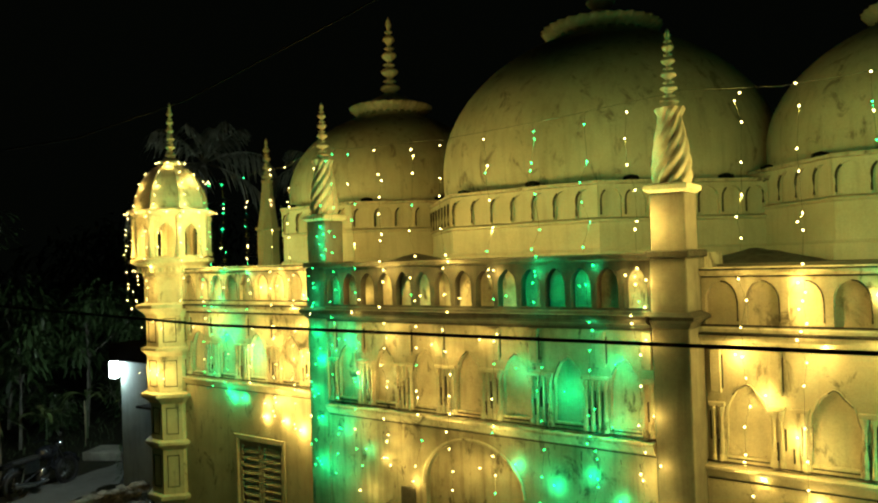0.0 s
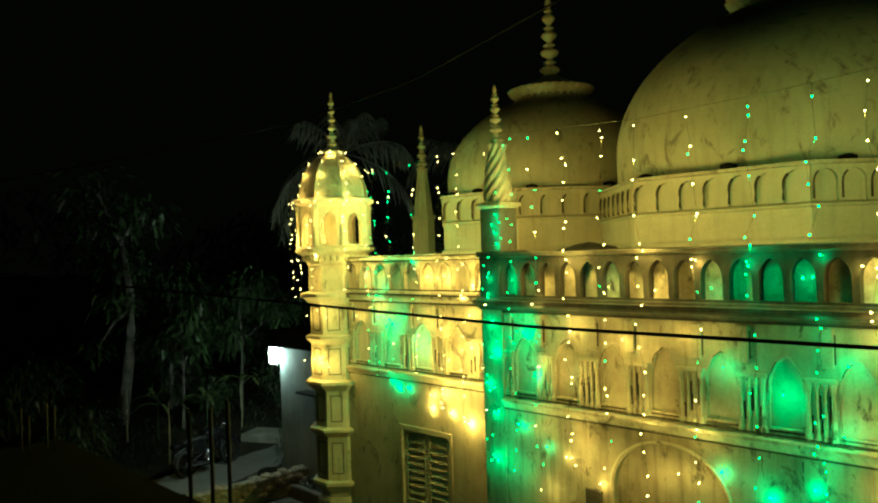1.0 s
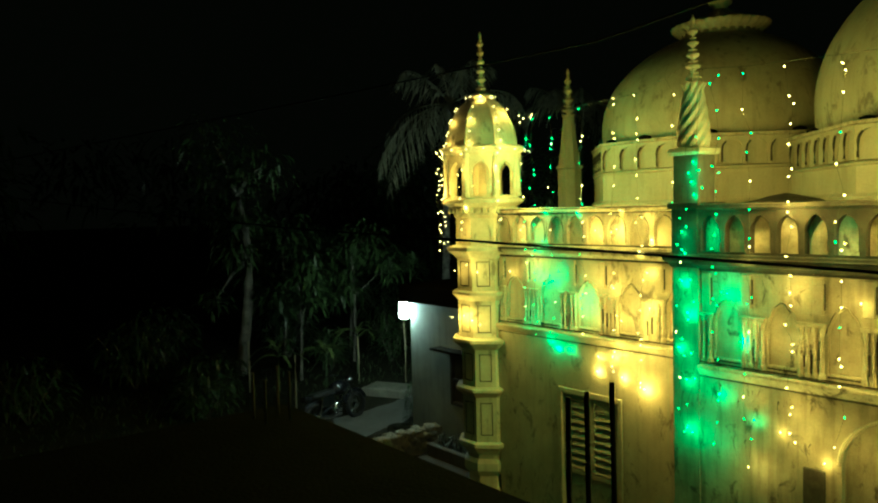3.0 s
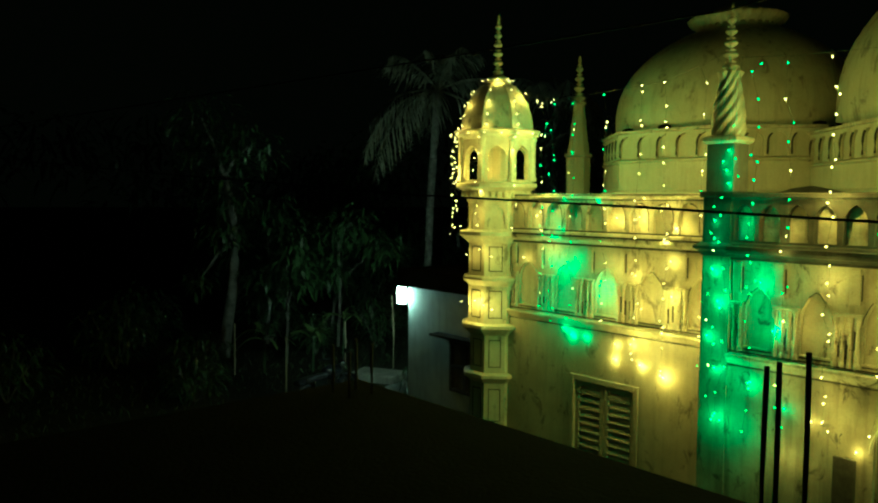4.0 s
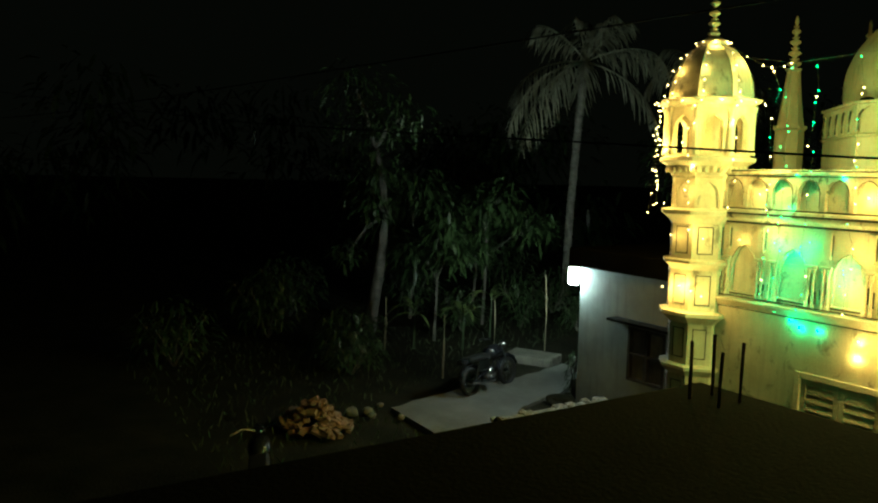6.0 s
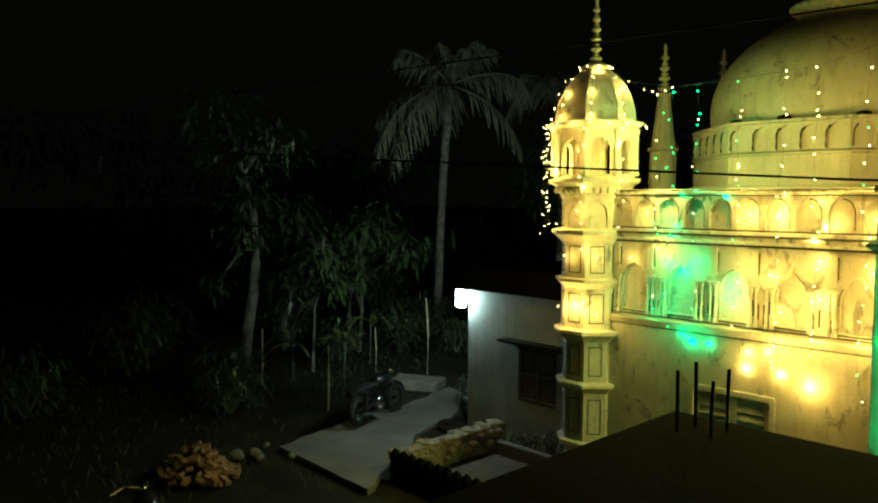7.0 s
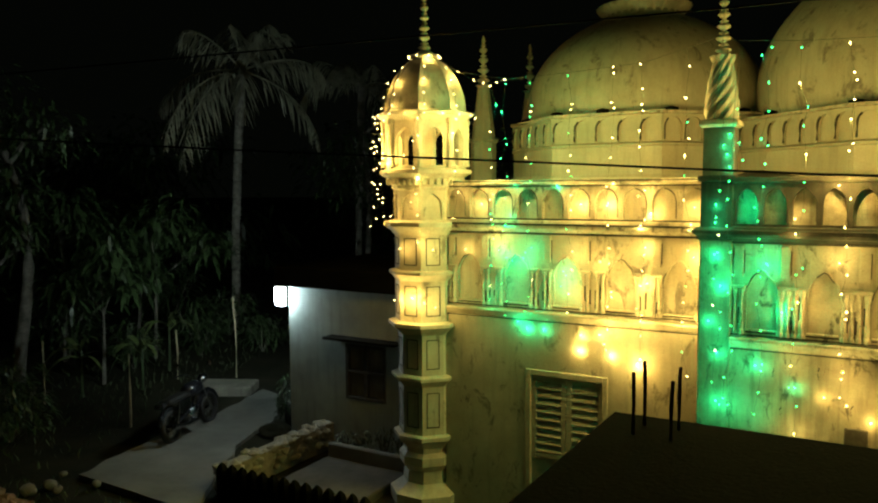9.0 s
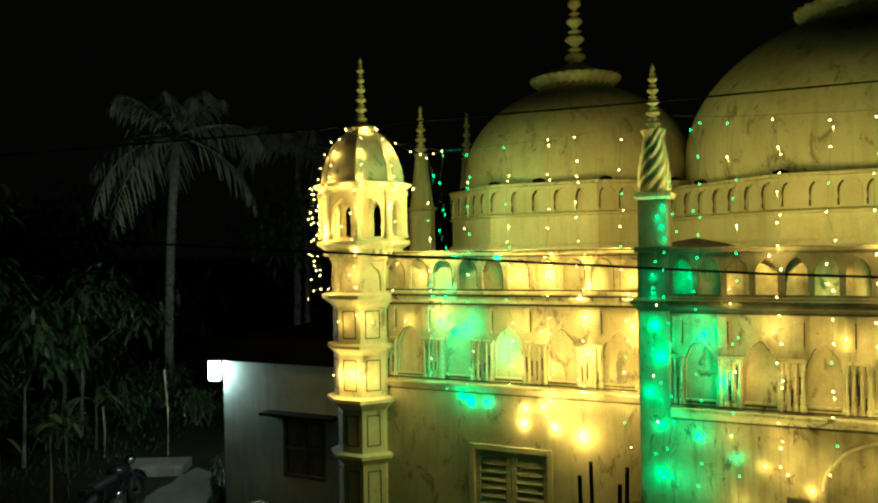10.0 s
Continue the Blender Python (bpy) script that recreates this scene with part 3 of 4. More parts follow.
# ---- corner tower ----
def corner_tower(x, y):
    t = thing("corner_tower", "octagonal cream corner tower with panelled stages, arched lantern and ribbed cupola", "tower")
    at = pose(x, y, 0)
    T = math.pi / 8
    C = 1 / math.cos(T)

    def ring(z0, z1, r0, r1):
        h = z1 - z0
        part("string_course", lathe([(r0, z0), (r0 + 0.25 * (r1 - r0), z0 + h * 0.2), (r0 + 0.7 * (r1 - r0), z0 + h * 0.45), (r1, z0 + h * 0.6), (r1, z0 + h * 0.85), (r0 * 0.98, z1)], 8, at, T), M_TRIM, t)

    def stage(z0, z1, r, panel):
        st = part("shaft_stage", lathe([(r, z0), (r, z1)], 8, at, T), M_PLASTER, t)
        ap = r / C
        w = 2 * ap * math.tan(T)
        if panel:
            for k in range(8):
                a = k * math.pi / 4
                if math.sin(a) > 0.8:
                    continue
                m = at @ Matrix.Rotation(a + math.pi / 2, 4, "Z") @ Matrix.Translation((0, -ap, 0))
                bm = bmesh.new()
                pw, q0, q1 = w * 0.3, z0 + (z1 - z0) * 0.16, z1 - (z1 - z0) * 0.14
                for b0, b1, e0, e1 in ((-pw, pw, q0, q0 + 0.013), (-pw, pw, q1 - 0.013, q1), (-pw, -pw + 0.013, q0 + 0.013, q1 - 0.013), (pw - 0.013, pw, q0 + 0.013, q1 - 0.013)):
                    box(bm, b0, b1, -0.006, 0.01, e0, e1, m)
                part("panel_frame", bm, M_BLACKENED, st, "thin dark panel outline")

    part("plinth", lathe([(0.56, GROUND - 0.3), (0.56, GROUND + 0.08), (0.5, GROUND + 0.12), (0.36, GROUND + 0.22), (0.34, GROUND + 0.4), (0.42, GROUND + 0.5), (0.42, GROUND + 0.62), (0.36, GROUND + 0.68)], 8, at, T), M_TRIM, t)
    stage(GROUND + 0.66, 1.42, 0.36, False)
    ring(1.36, 1.58, 0.38, 0.5)
    stage(1.56, 2.3, 0.42, True)
    ring(2.28, 2.45, 0.42, 0.53)
    stage(2.44, 3.06, 0.42, True)
    ring(3.04, 3.24, 0.43, 0.57)
    stage(3.22, 3.84, 0.46, True)
    ring(3.82, 3.98, 0.46, 0.55)
    stage(3.96, 4.52, 0.46, True)
    ring(4.48, 4.7, 0.47, 0.62)
    st = part("arched_stage", lathe([(0.44, 4.68), (0.44, 5.2)], 8, at, T), M_PLASTER, t)
    ap = 0.47 / C
    w = 2 * ap * math.tan(T)
    for k in range(8):
        m = at @ Matrix.Rotation(k * math.pi / 4 + math.pi / 2, 4, "Z") @ Matrix.Translation((0, -ap, 0))
        part("stage_arch", arch_plate(-w / 2, w / 2, 4.68, 5.14, -w * 0.38, w * 0.38, 4.72, 4.9, 5.08, 0.03, m=m), M_TRIM, st)
    part("corbel", lathe([(0.47, 5.12), (0.5, 5.16), (0.5, 5.2), (0.56, 5.26), (0.58, 5.3), (0.68, 5.36), (0.68, 5.41), (0.6, 5.43)], 8, at, T), M_TRIM, t)
    teeth = part("dentil_band", lathe([(0.5, 5.2), (0.5, 5.3)], 8, at, T), M_TRIM, t)
    for k in range(8):
        for i in range(4):
            m = at @ Matrix.Rotation(k * math.pi / 4 + math.pi / 2, 4, "Z") @ Matrix.Translation((-0.15 + 0.1 * i, -0.53, 0))
            part("dentil", boxbm(-0.028, 0.028, -0.02, 0.05, 5.2, 5.28, 0.004, m), M_TRIM, teeth)
    lan = part("lantern_floor", lathe([(0.6, 5.42), (0.6, 5.46)], 8, at, T), M_TRIM, t)
    ap = 0.60 / C
    w = 2 * ap * math.tan(T)
    for k in range(8):
        m = at @ Matrix.Rotation(k * math.pi / 4 + math.pi / 2, 4, "Z") @ Matrix.Translation((0, -ap, 0))
        part("lantern_arch", arch_plate(-w / 2, w / 2, 5.46, 6.12, -w * 0.3, w * 0.3, 5.47, 5.83, 6.0, 0.07, m=m), M_TRIM, lan)
        c = m @ Matrix.Translation((-w / 2, 0, 0))
        part("lantern_column", lathe([(0.06, 5.45), (0.06, 5.5), (0.045, 5.53), (0.045, 6.04), (0.06, 6.07), (0.06, 6.12)], 8, c), M_TRIM, lan)
    part("lantern_core", lathe([(0.16, 5.46), (0.16, 6.12)], 8, at, T), M_PLASTER, lan)
    part("lantern_cornice", lathe([(0.6, 6.1), (0.64, 6.14), (0.71, 6.18), (0.72, 6.215), (0.6, 6.25)], 8, at, T), M_TRIM, t)
    cup = [(0.585, 6.24), (0.58, 6.32), (0.56, 6.45), (0.51, 6.6), (0.43, 6.76), (0.31, 6.9), (0.17, 6.99), (0.12, 7.02)]
    cupola = part("cupola", lathe(cup, 8, at, T), M_PLASTER, t, "eight-sided ribbed cupola")
    for k in range(8):
        a = T + k * math.pi / 4
        part("rib", tube([(x + r * math.cos(a), y + r * math.sin(a), z) for r, z in cup], 0.018, 5), M_TRIM, cupola)
    part("lotus_cap", lathe([(0.12, 6.98), (0.2, 7.0), (0.22, 7.04), (0.14, 7.08), (0.08, 7.12)], 32, at, 0, 12, 0.06), M_TRIM, t, smooth=True)
    part("finial", lathe(bead_profile(7.1, 8.07, 0.085, 6), 14, at), M_TRIM, t, smooth=True)


corner_tower(-12.05, 8.97)

# ---- fairy lights: small bulbs on wires, each third one backed by a lamp ----
ico = bmesh.new()
bmesh.ops.create_icosphere(ico, subdivisions=1, radius=0.009)
BULB = {}
for key, m in (("y", M_BULB_Y), ("g", M_BULB_G)):
    me = bpy.data.meshes.new("bulb")
    ico.to_mesh(me)
    me.materials.append(m)
    BULB[key] = me
ico.free()
NAME = {"y": "warm yellow fairy light string hanging down the mosque front", "g": "green fairy light string hanging down the mosque front"}
HUE = {"y": (1.0, 0.66, 0.14), "g": (0.0, 1.0, 0.32)}
LAMPS = {}


def lamp_at(p, tint, watts):
    key = (tint, watts)
    if key not in LAMPS:
        ld = bpy.data.lights.new("fairy_bulb", "POINT")
        ld.color, ld.energy, ld.shadow_soft_size = HUE[tint], watts, 0.02
        LAMPS[key] = ld
    ob = new("bulb_light", LAMPS[key])
    ob.location = p


def string_lights(points, tint, hook=None, label="", every=3, watts=2.0):
    t = thing("string_light", label or NAME[tint[0]], "fairy lights", "fairy lights on the mosque")
    part("wire", tube(([hook] if hook else []) + points, 0.0018, 4), M_WIRE, t)
    for i, p in enumerate(points):
        k = tint[i % len(tint)]
        b = new("bulb", BULB[k])
        b.location = p
        b.parent = t
        if every and i % every == 1:
            w = watts * (((0.36 if p[0] < -8.1 else 0.6 if p[0] < -6.9 else 0.5) if p[2] < PAR else 0.7 if p[0] < -7.2 and p[0] > -8 else 1.5) if k == "g" else 1.0) * (7.0 if PAR < p[2] < 5.75 and k == "y" else 1.35 if p[0] < -8.0 and p[2] < 4.1 and k == "y" else 1.0)
            lamp_at((p[0], p[1], p[2] - 0.035), k, round(w, 2))
    return t


CARRIERS = []


def carried_at(x, y):
    """The point of a carrier wire above x, or a hook on the tower."""
    for points in CARRIERS:
        for a, b in zip(points, points[1:]):
            if a[0] <= x <= b[0]:
                return tuple(Vector(a).lerp(Vector(b), (x - a[0]) / (b[0] - a[0])))
    return None


def drop(x, y, z0, z1, tint, gap=0.24, sway=0.05, every=3, watts=2.0):
    """A string that hangs from z1 to z0 before the front."""
    pts = []
    z = z1
    while z > z0:
        pts.append((x + rnd.uniform(-sway, sway), y + rnd.uniform(-0.035, 0.02), z))
        z -= gap * rnd.choice((0.3, 0.8, 1.0, 1.2, 1.5))
    return string_lights(pts, tint, hook=carried_at(x, y), every=every, watts=watts)


WF, CF = WY - 0.19, CY - 0.19
# carrying wires along the front, above the parapet
def carrier(points):
    t = thing("carrier_wire", "thin wire strung above the parapet carrying fairy lights", "wire")
    part("wire", tube(points, 0.0022, 4), M_WIRE, t)
    CARRIERS.append(points)


carrier([(-11.8, WY + 0.05, 7.0), (-11.4, WF, 6.75), (-10.6, WF, 6.58), (-9.7, WF, 6.6), (-8.8, WF, 6.64), (P1X, PY - 0.1, 6.8)])
carrier([(P1X, PY - 0.1, 6.75), (-7.0, CF, 6.62), (-5.6, CF, 6.56), (-4.2, CF, 6.6), (P2X, PY - 0.1, 6.72)])
carrier([(P2X, PY - 0.1, 6.75), (-2.3, WF, 6.7), (-1.2, WF, 6.72), (0.4, WF, 6.9)])
for x, tint, z0, z1 in ((-10.82, "yg", 3.3, 6.5), (-10.64, "g", 3.3, 6.52), (-10.28, "ggy", 3.3, 6.5), (-9.73, "gyy", 3.4, 6.56), (-9.2, "y", 3.0, 6.62), (-8.8, "y", 2.9, 6.62), (-8.25, "yyg", 2.8, 6.55)):
    drop(x, WF, z0, z1, tint, watts=2.8)
for x, tint, z0, z1 in ((-7.66, "g", 2.5, 5.2), (-7.78, "ggy", 2.5, 5.1), (-7.35, "g", 2.6, 6.58), (-7.0, "gyg", 2.5, 6.55), (-6.55, "y", 2.9, 6.55), (-6.08, "yyyg", 2.7, 6.5), (-5.65, "y", 2.7, 6.5), (-5.05, "yyg", 2.5, 6.5), (-4.5, "gg", 2.3, 6.5), (-3.95, "g", 2.2, 6.5), (-3.47, "y", 2.3, 6.55)):
    drop(x, CF, z0, z1, tint)
drop(-7.62, CY - 0.06, PAR + 0.1, 5.98, "g", watts=1.4, every=2)
for x, tint, z0, z1 in ((-2.62, "y", 2.6, 6.65), (-2.15, "y", 2.6, 6.65), (-1.55, "yg", 2.4, 6.65), (-1.2, "g", 2.4, 6.7), (-0.7, "gy", 2.4, 6.7)):
    drop(x, EY - 0.19, z0, z1, tint)


def touching(spots, y, label):
    """Bulbs that lie against the plaster and light a patch of it."""
    pts = [(x, y, z) for x, z, k, w in spots]
    t = thing("light_cluster", label, "fairy lights", "fairy lights on the mosque")
    for (x, z, k, w), p in zip(spots, pts):
        b = new("bulb", BULB[k])
        b.location = p
        b.parent = t
        lamp_at((p[0], p[1] + 0.012, p[2] - 0.02), k, round(w * (0.75 if k == "y" else 0.6), 2))


touching([(-11.05, 4.93, "y", 1.2), (-10.62, 4.78, "g", 1.2), (-9.62, 4.93, "y", 2.6), (-9.26, 4.95, "y", 2.6), (-8.72, 4.82, "y", 2.2), (-10.55, 5.2, "g", 0.8), (-9.95, 5.17, "g", 0.8), (-9.2, 5.2, "y", 0.8), (-8.2, 4.9, "y", 1.0)], WY - 0.05, "bulbs glowing in the arches of the parapet")
touching([(-10.78, 4.3, "g", 1.6), (-10.58, 4.16, "g", 2.2), (-10.42, 4.2, "g", 1.2), (-10.3, 4.35, "g", 0.6), (-9.85, 4.05, "g", 1.8), (-9.88, 3.85, "g", 1.8), (-9.2, 3.75, "y", 1.2), (-8.78, 4.4, "y", 1.5), (-8.75, 3.95, "y", 1.2), (-8.2, 4.3, "y", 1.6), (-9.35, 4.2, "y", 1.0), (-11.3, 4.3, "y", 0.8)], WY - 0.06, "bulbs glowing on the blind niches")
touching([(-10.5, 3.33, "g", 0.9), (-10.36, 3.25, "g", 1.3), (-10.12, 3.26, "g", 1.1), (-9.6, 3.22, "y", 1.2), (-9.62, 3.02, "y", 2.2), (-9.2, 3.0, "y", 2.2), (-8.85, 2.9, "y", 2.2), (-9.35, 3.25, "y", 0.8)], WY - 0.06, "bulbs glowing on the plain wall under the ledge")
touching([(-7.85, 4.95, "g", 1.6), (-7.85, 4.75, "g", 1.0), (-7.45, 4.92, "g", 2.0), (-7.05, 4.8, "y", 0.8), (-6.65, 5.15, "y", 1.2), (-6.1, 4.85, "y", 1.2), (-5.55, 4.82, "y", 1.2), (-5.1, 5.12, "y", 1.6), (-4.95, 4.85, "g", 1.2), (-4.6, 5.1, "g", 1.6), (-4.1, 4.95, "g", 1.6), (-3.95, 5.15, "g", 1.2), (-3.62, 5.05, "y", 1.2), (-3.5, 4.8, "g", 1.0)], CY - 0.06, "bulbs glowing in the arches of the central parapet")
touching([(P1X + 0.13, 5.36, "g", 0.7), (P1X + 0.1, 5.5, "g", 0.6), (P1X + 0.12, 5.72, "g", 0.7), (P1X + 0.06, 5.6, "g", 0.4)], PY - 0.2, "green bulbs glowing on a roof pier")
touching([(-7.3, 4.3, "g", 2.8), (-7.15, 3.8, "g", 3.2), (-7.4, 3.2, "g", 1.5), (-7.0, 3.0, "g", 1.1), (-7.8, 3.3, "g", 1.5), (-7.78, 4.05, "g", 2.4), (-7.8, 2.75, "g", 1.2), (-7.9, 3.65, "g", 1.6), (-7.85, 4.4, "g", 2.0), (-6.72, 2.93, "y", 1.0), (-6.28, 2.72, "y", 1.2), (-6.62, 4.35, "y", 1.2), (-5.95, 4.3, "y", 0.6), (-5.3, 4.38, "y", 1.0), (-5.35, 3.0, "y", 0.8), (-4.85, 4.1, "g", 2.2), (-4.9, 3.1, "g", 1.6), (-4.45, 2.95, "g", 2.2), (-4.3, 3.9, "g", 2.6), (-4.05, 3.1, "g", 2.4), (-3.75, 2.9, "g", 1.8), (-3.75, 4.2, "g", 2.4), (-3.8, 3.6, "g", 2.0)], CY - 0.07, "bulbs glowing on the stained central wall")
touching([(P2X - 0.18, 5.0, "y", 1.6), (P2X - 0.2, 4.75, "y", 1.2), (P2X - 0.2, 4.45, "y", 1.6), (P2X - 0.15, 3.75, "y", 1.2), (P2X - 0.1, 3.3, "y", 1.2), (P2X - 0.05, 2.9, "y", 1.0)], CY - 0.09, "bulbs glowing along a pilaster")
touching([(-2.75, 4.3, "y", 2.4), (-2.5, 3.95, "y", 2.4), (-2.2, 4.95, "y", 2.8), (-2.25, 3.6, "y", 2.4), (-2.55, 3.2, "y", 2.0), (-2.1, 3.05, "y", 1.6), (-2.0, 4.4, "y", 1.6), (-2.2, 4.72, "y", 1.2), (-1.6, 4.85, "y", 1.2), (-1.4, 3.6, "y", 1.2), (-1.15, 4.85, "g", 1.6), (-0.95, 4.2, "g", 2.0), (-0.9, 3.4, "g", 2.0)], EY - 0.06, "bulbs glowing on the blind niches beside the pilaster")

# bulbs on the corner tower
TX, TY = -12.05, 8.97


def round_tower(r, z0, z1, a0, a1, n):
    return [(TX + r * math.cos(math.radians(a0 + (a1 - a0) * i / (n - 1))), TY + r * math.sin(math.radians(a0 + (a1 - a0) * i / (n - 1))), z0 + (z1 - z0) * i / (n - 1)) for i in range(n)]


TL = "warm yellow fairy light string wound round the corner tower"
string_lights(round_tower(0.75, 6.18, 6.16, 180, 400, 12), "y", label=TL, every=2, watts=1.4)
string_lights(round_tower(0.24, 7.03, 7.03, 150, 480, 9), "y", label=TL, every=3, watts=1.2)
for a in (215, 255, 300, 345):
    string_lights([(TX + (r + 0.03) * math.cos(math.radians(a)), TY + (r + 0.03) * math.sin(math.radians(a)), z) for r, z in ((0.4, 6.84), (0.5, 6.66), (0.56, 6.46), (0.6, 6.3))], "y", label=TL, every=2, watts=0.5)
for a in (200, 245, 292, 336):
    drop(TX + 0.72 * math.cos(math.radians(a)), TY + 0.72 * math.sin(math.radians(a)), 4.7, 6.1, "y", every=3, watts=1.2)
drop(TX - 0.72, TY - 0.3, 4.5, 6.1, "y", every=3, watts=1.6)
touching([(TX - 0.1, 5.62, "y", 2.0), (TX + 0.22, 5.62, "y", 2.4), (TX + 0.22, 5.85, "y", 2.0), (TX - 0.3, 5.75, "y", 2.0)], TY - 0.42, "bulbs glowing inside the tower lantern")
touching([(TX - 0.2, 3.55, "y", 5.0), (TX + 0.1, 3.6, "y", 6.0), (TX + 0.3, 3.55, "y", 3.0), (TX - 0.1, 4.3, "y", 1.2), (TX + 0.2, 4.4, "y", 1.6), (TX - 0.25, 4.75, "y", 0.8), (TX + 0.1, 4.95, "y", 1.2), (TX + 0.2, 5.3, "y", 1.2), (TX + 0.45, 4.3, "y", 2.4), (TX + 0.48, 3.5, "y", 2.0)], TY - 0.55, "bulbs glowing against the tower shaft")
string_lights([(TX + 0.25, TY, 7.0), (TX + 0.5, TY + 0.1, 6.8), (TX + 0.75, TY + 0.1, 6.66), (TX + 0.95, TY, 6.6), (TX + 1.2, TY - 0.1, 6.58), (TX + 1.41, TY - 0.29, 6.58)], "y", label="warm fairy light string slung from tower to carrier wire", every=3)

# ---- neighbouring roof, with rebar stubs, on which the walk is made ----
SL = 4.0
REBAR = [(-7.25, 2.79, 0.29), (-7.24, 2.95, 0.31), (-7.08, 2.79, 0.27), (-7.08, 2.95, 0.30), (-4.60, 2.74, 0.62), (-4.60, 2.84, 0.62), (-4.52, 2.88, 0.66)]
slab = thing("roof_slab", "dark mossy concrete roof slab with bare rebar stubs", "roof", kind="structure")
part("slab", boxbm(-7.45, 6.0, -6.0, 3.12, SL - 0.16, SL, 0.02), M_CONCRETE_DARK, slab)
for a, b, c, d in ((-7.2, 6.0, 2.6, 2.85), (-7.2, 6.0, -5.8, -5.55), (-7.2, -6.95, -5.55, 2.6), (5.75, 6.0, -5.55, 2.6)):
    part("wall", boxbm(a, b, c, d, GROUND - 0.3, SL - 0.16), M_HOUSE, slab)
for x, y, h in REBAR:
    r = thing("rebar_stub", "rusty rebar stub standing out of the roof slab", "rebar", "rebar stubs")
    part("bar", tube([(x, y, SL - 0.05), (x, y, SL + h * 0.5), (x + rnd.uniform(-0.006, 0.006), y, SL + h)], 0.0095, 7), M_STEEL, r)

# ---- the house beside the mosque ----
hs = thing("house", "low whitewashed house with flat slab roof and dark wooden window", "house")
HX0, HX1, HY = -15.64, -12.7, 10.05
hw0, hw1, hz0, hz1 = -14.36, -13.5, 1.45, 2.44
for a, b, c, d in ((HX0, hw0, GROUND - 0.2, 3.38), (hw1, HX1, GROUND - 0.2, 3.38), (hw0, hw1, GROUND - 0.2, hz0), (hw0, hw1, hz1, 3.38)):
    part("wall", boxbm(a, b, HY, HY + 0.25, c, d), M_HOUSE, hs)
part("side_wall", boxbm(HX0, HX0 + 0.25, HY + 0.25, 16.0, GROUND - 0.2, 3.38), M_HOUSE, hs)
part("side_wall", boxbm(HX1 - 0.25, HX1, HY + 0.25, 16.0, GROUND - 0.2, 3.38), M_HOUSE, hs)
part("rear_wall", boxbm(HX0, HX1, 16.0, 16.25, GROUND - 0.2, 3.38), M_HOUSE, hs)
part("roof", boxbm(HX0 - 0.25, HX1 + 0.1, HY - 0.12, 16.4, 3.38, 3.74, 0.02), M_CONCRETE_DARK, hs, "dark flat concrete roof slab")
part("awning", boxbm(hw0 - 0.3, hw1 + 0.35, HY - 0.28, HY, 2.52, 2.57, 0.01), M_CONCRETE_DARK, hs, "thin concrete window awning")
hwin = part("window", boxbm(hw0, hw1, HY + 0.07, HY + 0.1, hz0, hz1), M_PIER, hs, "dark wooden double window")
for a, b, c, d in ((hw0, hw0 + 0.06, hz0, hz1), (hw1 - 0.06, hw1, hz0, hz1), (hw0 + 0.06, hw1 - 0.06, hz0, hz0 + 0.06), (hw0 + 0.06, hw1 - 0.06, hz1 - 0.06, hz1), ((hw0 + hw1) / 2 - 0.04, (hw0 + hw1) / 2 + 0.04, hz0 + 0.06, hz1 - 0.06), (hw0 + 0.06, (hw0 + hw1) / 2 - 0.04, 1.93, 1.98), ((hw0 + hw1) / 2 + 0.04, hw1 - 0.06, 1.93, 1.98)):
    part("bar", boxbm(a, b, HY - 0.012, HY + 0.07, c, d, 0.005), M_WOOD_DARK, hwin)
lamp = thing("wall_lamp", "bright cool white lamp under the house eaves", "lamp")
LX, LY, LZ = -15.77, 9.97, 3.19
part("bracket", boxbm(LX - 0.03, LX + 0.03, LY + 0.05, LY + 0.1, LZ + 0.06, LZ + 0.19, 0.006), M_WOOD_DARK, lamp)
# Cap added to keep the tube's light off the fascia.
part("cap", boxbm(LX - 0.12, LX + 0.12, LY - 0.06, LY + 0.06, LZ + 0.172, LZ + 0.188, 0.004), M_WOOD_DARK, lamp, "added dark cap shading the roof edge")
part("tube", boxbm(LX - 0.10, LX + 0.10, LY - 0.05, LY + 0.05, LZ - 0.17, LZ + 0.17, 0.02), M_TUBE, lamp, "glowing cool white tube")
# Unseen pane added behind the tube to light the palms; shields trim its spill.
aim = pose(LX - 0.07, LY + 0.14, LZ, 0, 16, -42)
part("palm_glow_pane", boxbm(-0.006, 0.006, -0.04, 0.04, -0.12, 0.12, 0.0, aim), M_PALM_GLOW, lamp, "added hidden glow pane aimed at the palms")
part("glow_back_shield", boxbm(0.008, 0.03, -0.06, 0.06, -0.14, 0.14, 0.006, aim), M_WOOD_DARK, lamp, "added plate blocking the back of the glow pane")
for sy, sx in ((-0.068, -0.06), (0.068, -0.2)):
    part("glow_side_shield", boxbm(sx, 0.03, sy - 0.006, sy + 0.006, -0.14, 0.125, 0.003, aim), M_WOOD_DARK, lamp, "added flap trimming the glow pane's spill")
part("glow_under_shield", boxbm(-0.12, 0.03, -0.06, 0.06, -0.165, -0.142, 0.004, aim), M_WOOD_DARK, lamp, "added shield keeping the glow off the ground")

# ---- lane, low walls ----
lane = bmesh.new()
L0 = [(-17.2, 6.75), (-17.65, 8.7), (-17.75, 10.2), (-18.25, 12.1)]
L1 = [(-14.5, 6.65), (-16.0, 9.0), (-16.6, 10.75), (-17.75, 12.0)]


def along(pts, u):
    i = min(int(u * 3), 2)
    return Vector(pts[i]).lerp(Vector(pts[i + 1]), u * 3 - i)


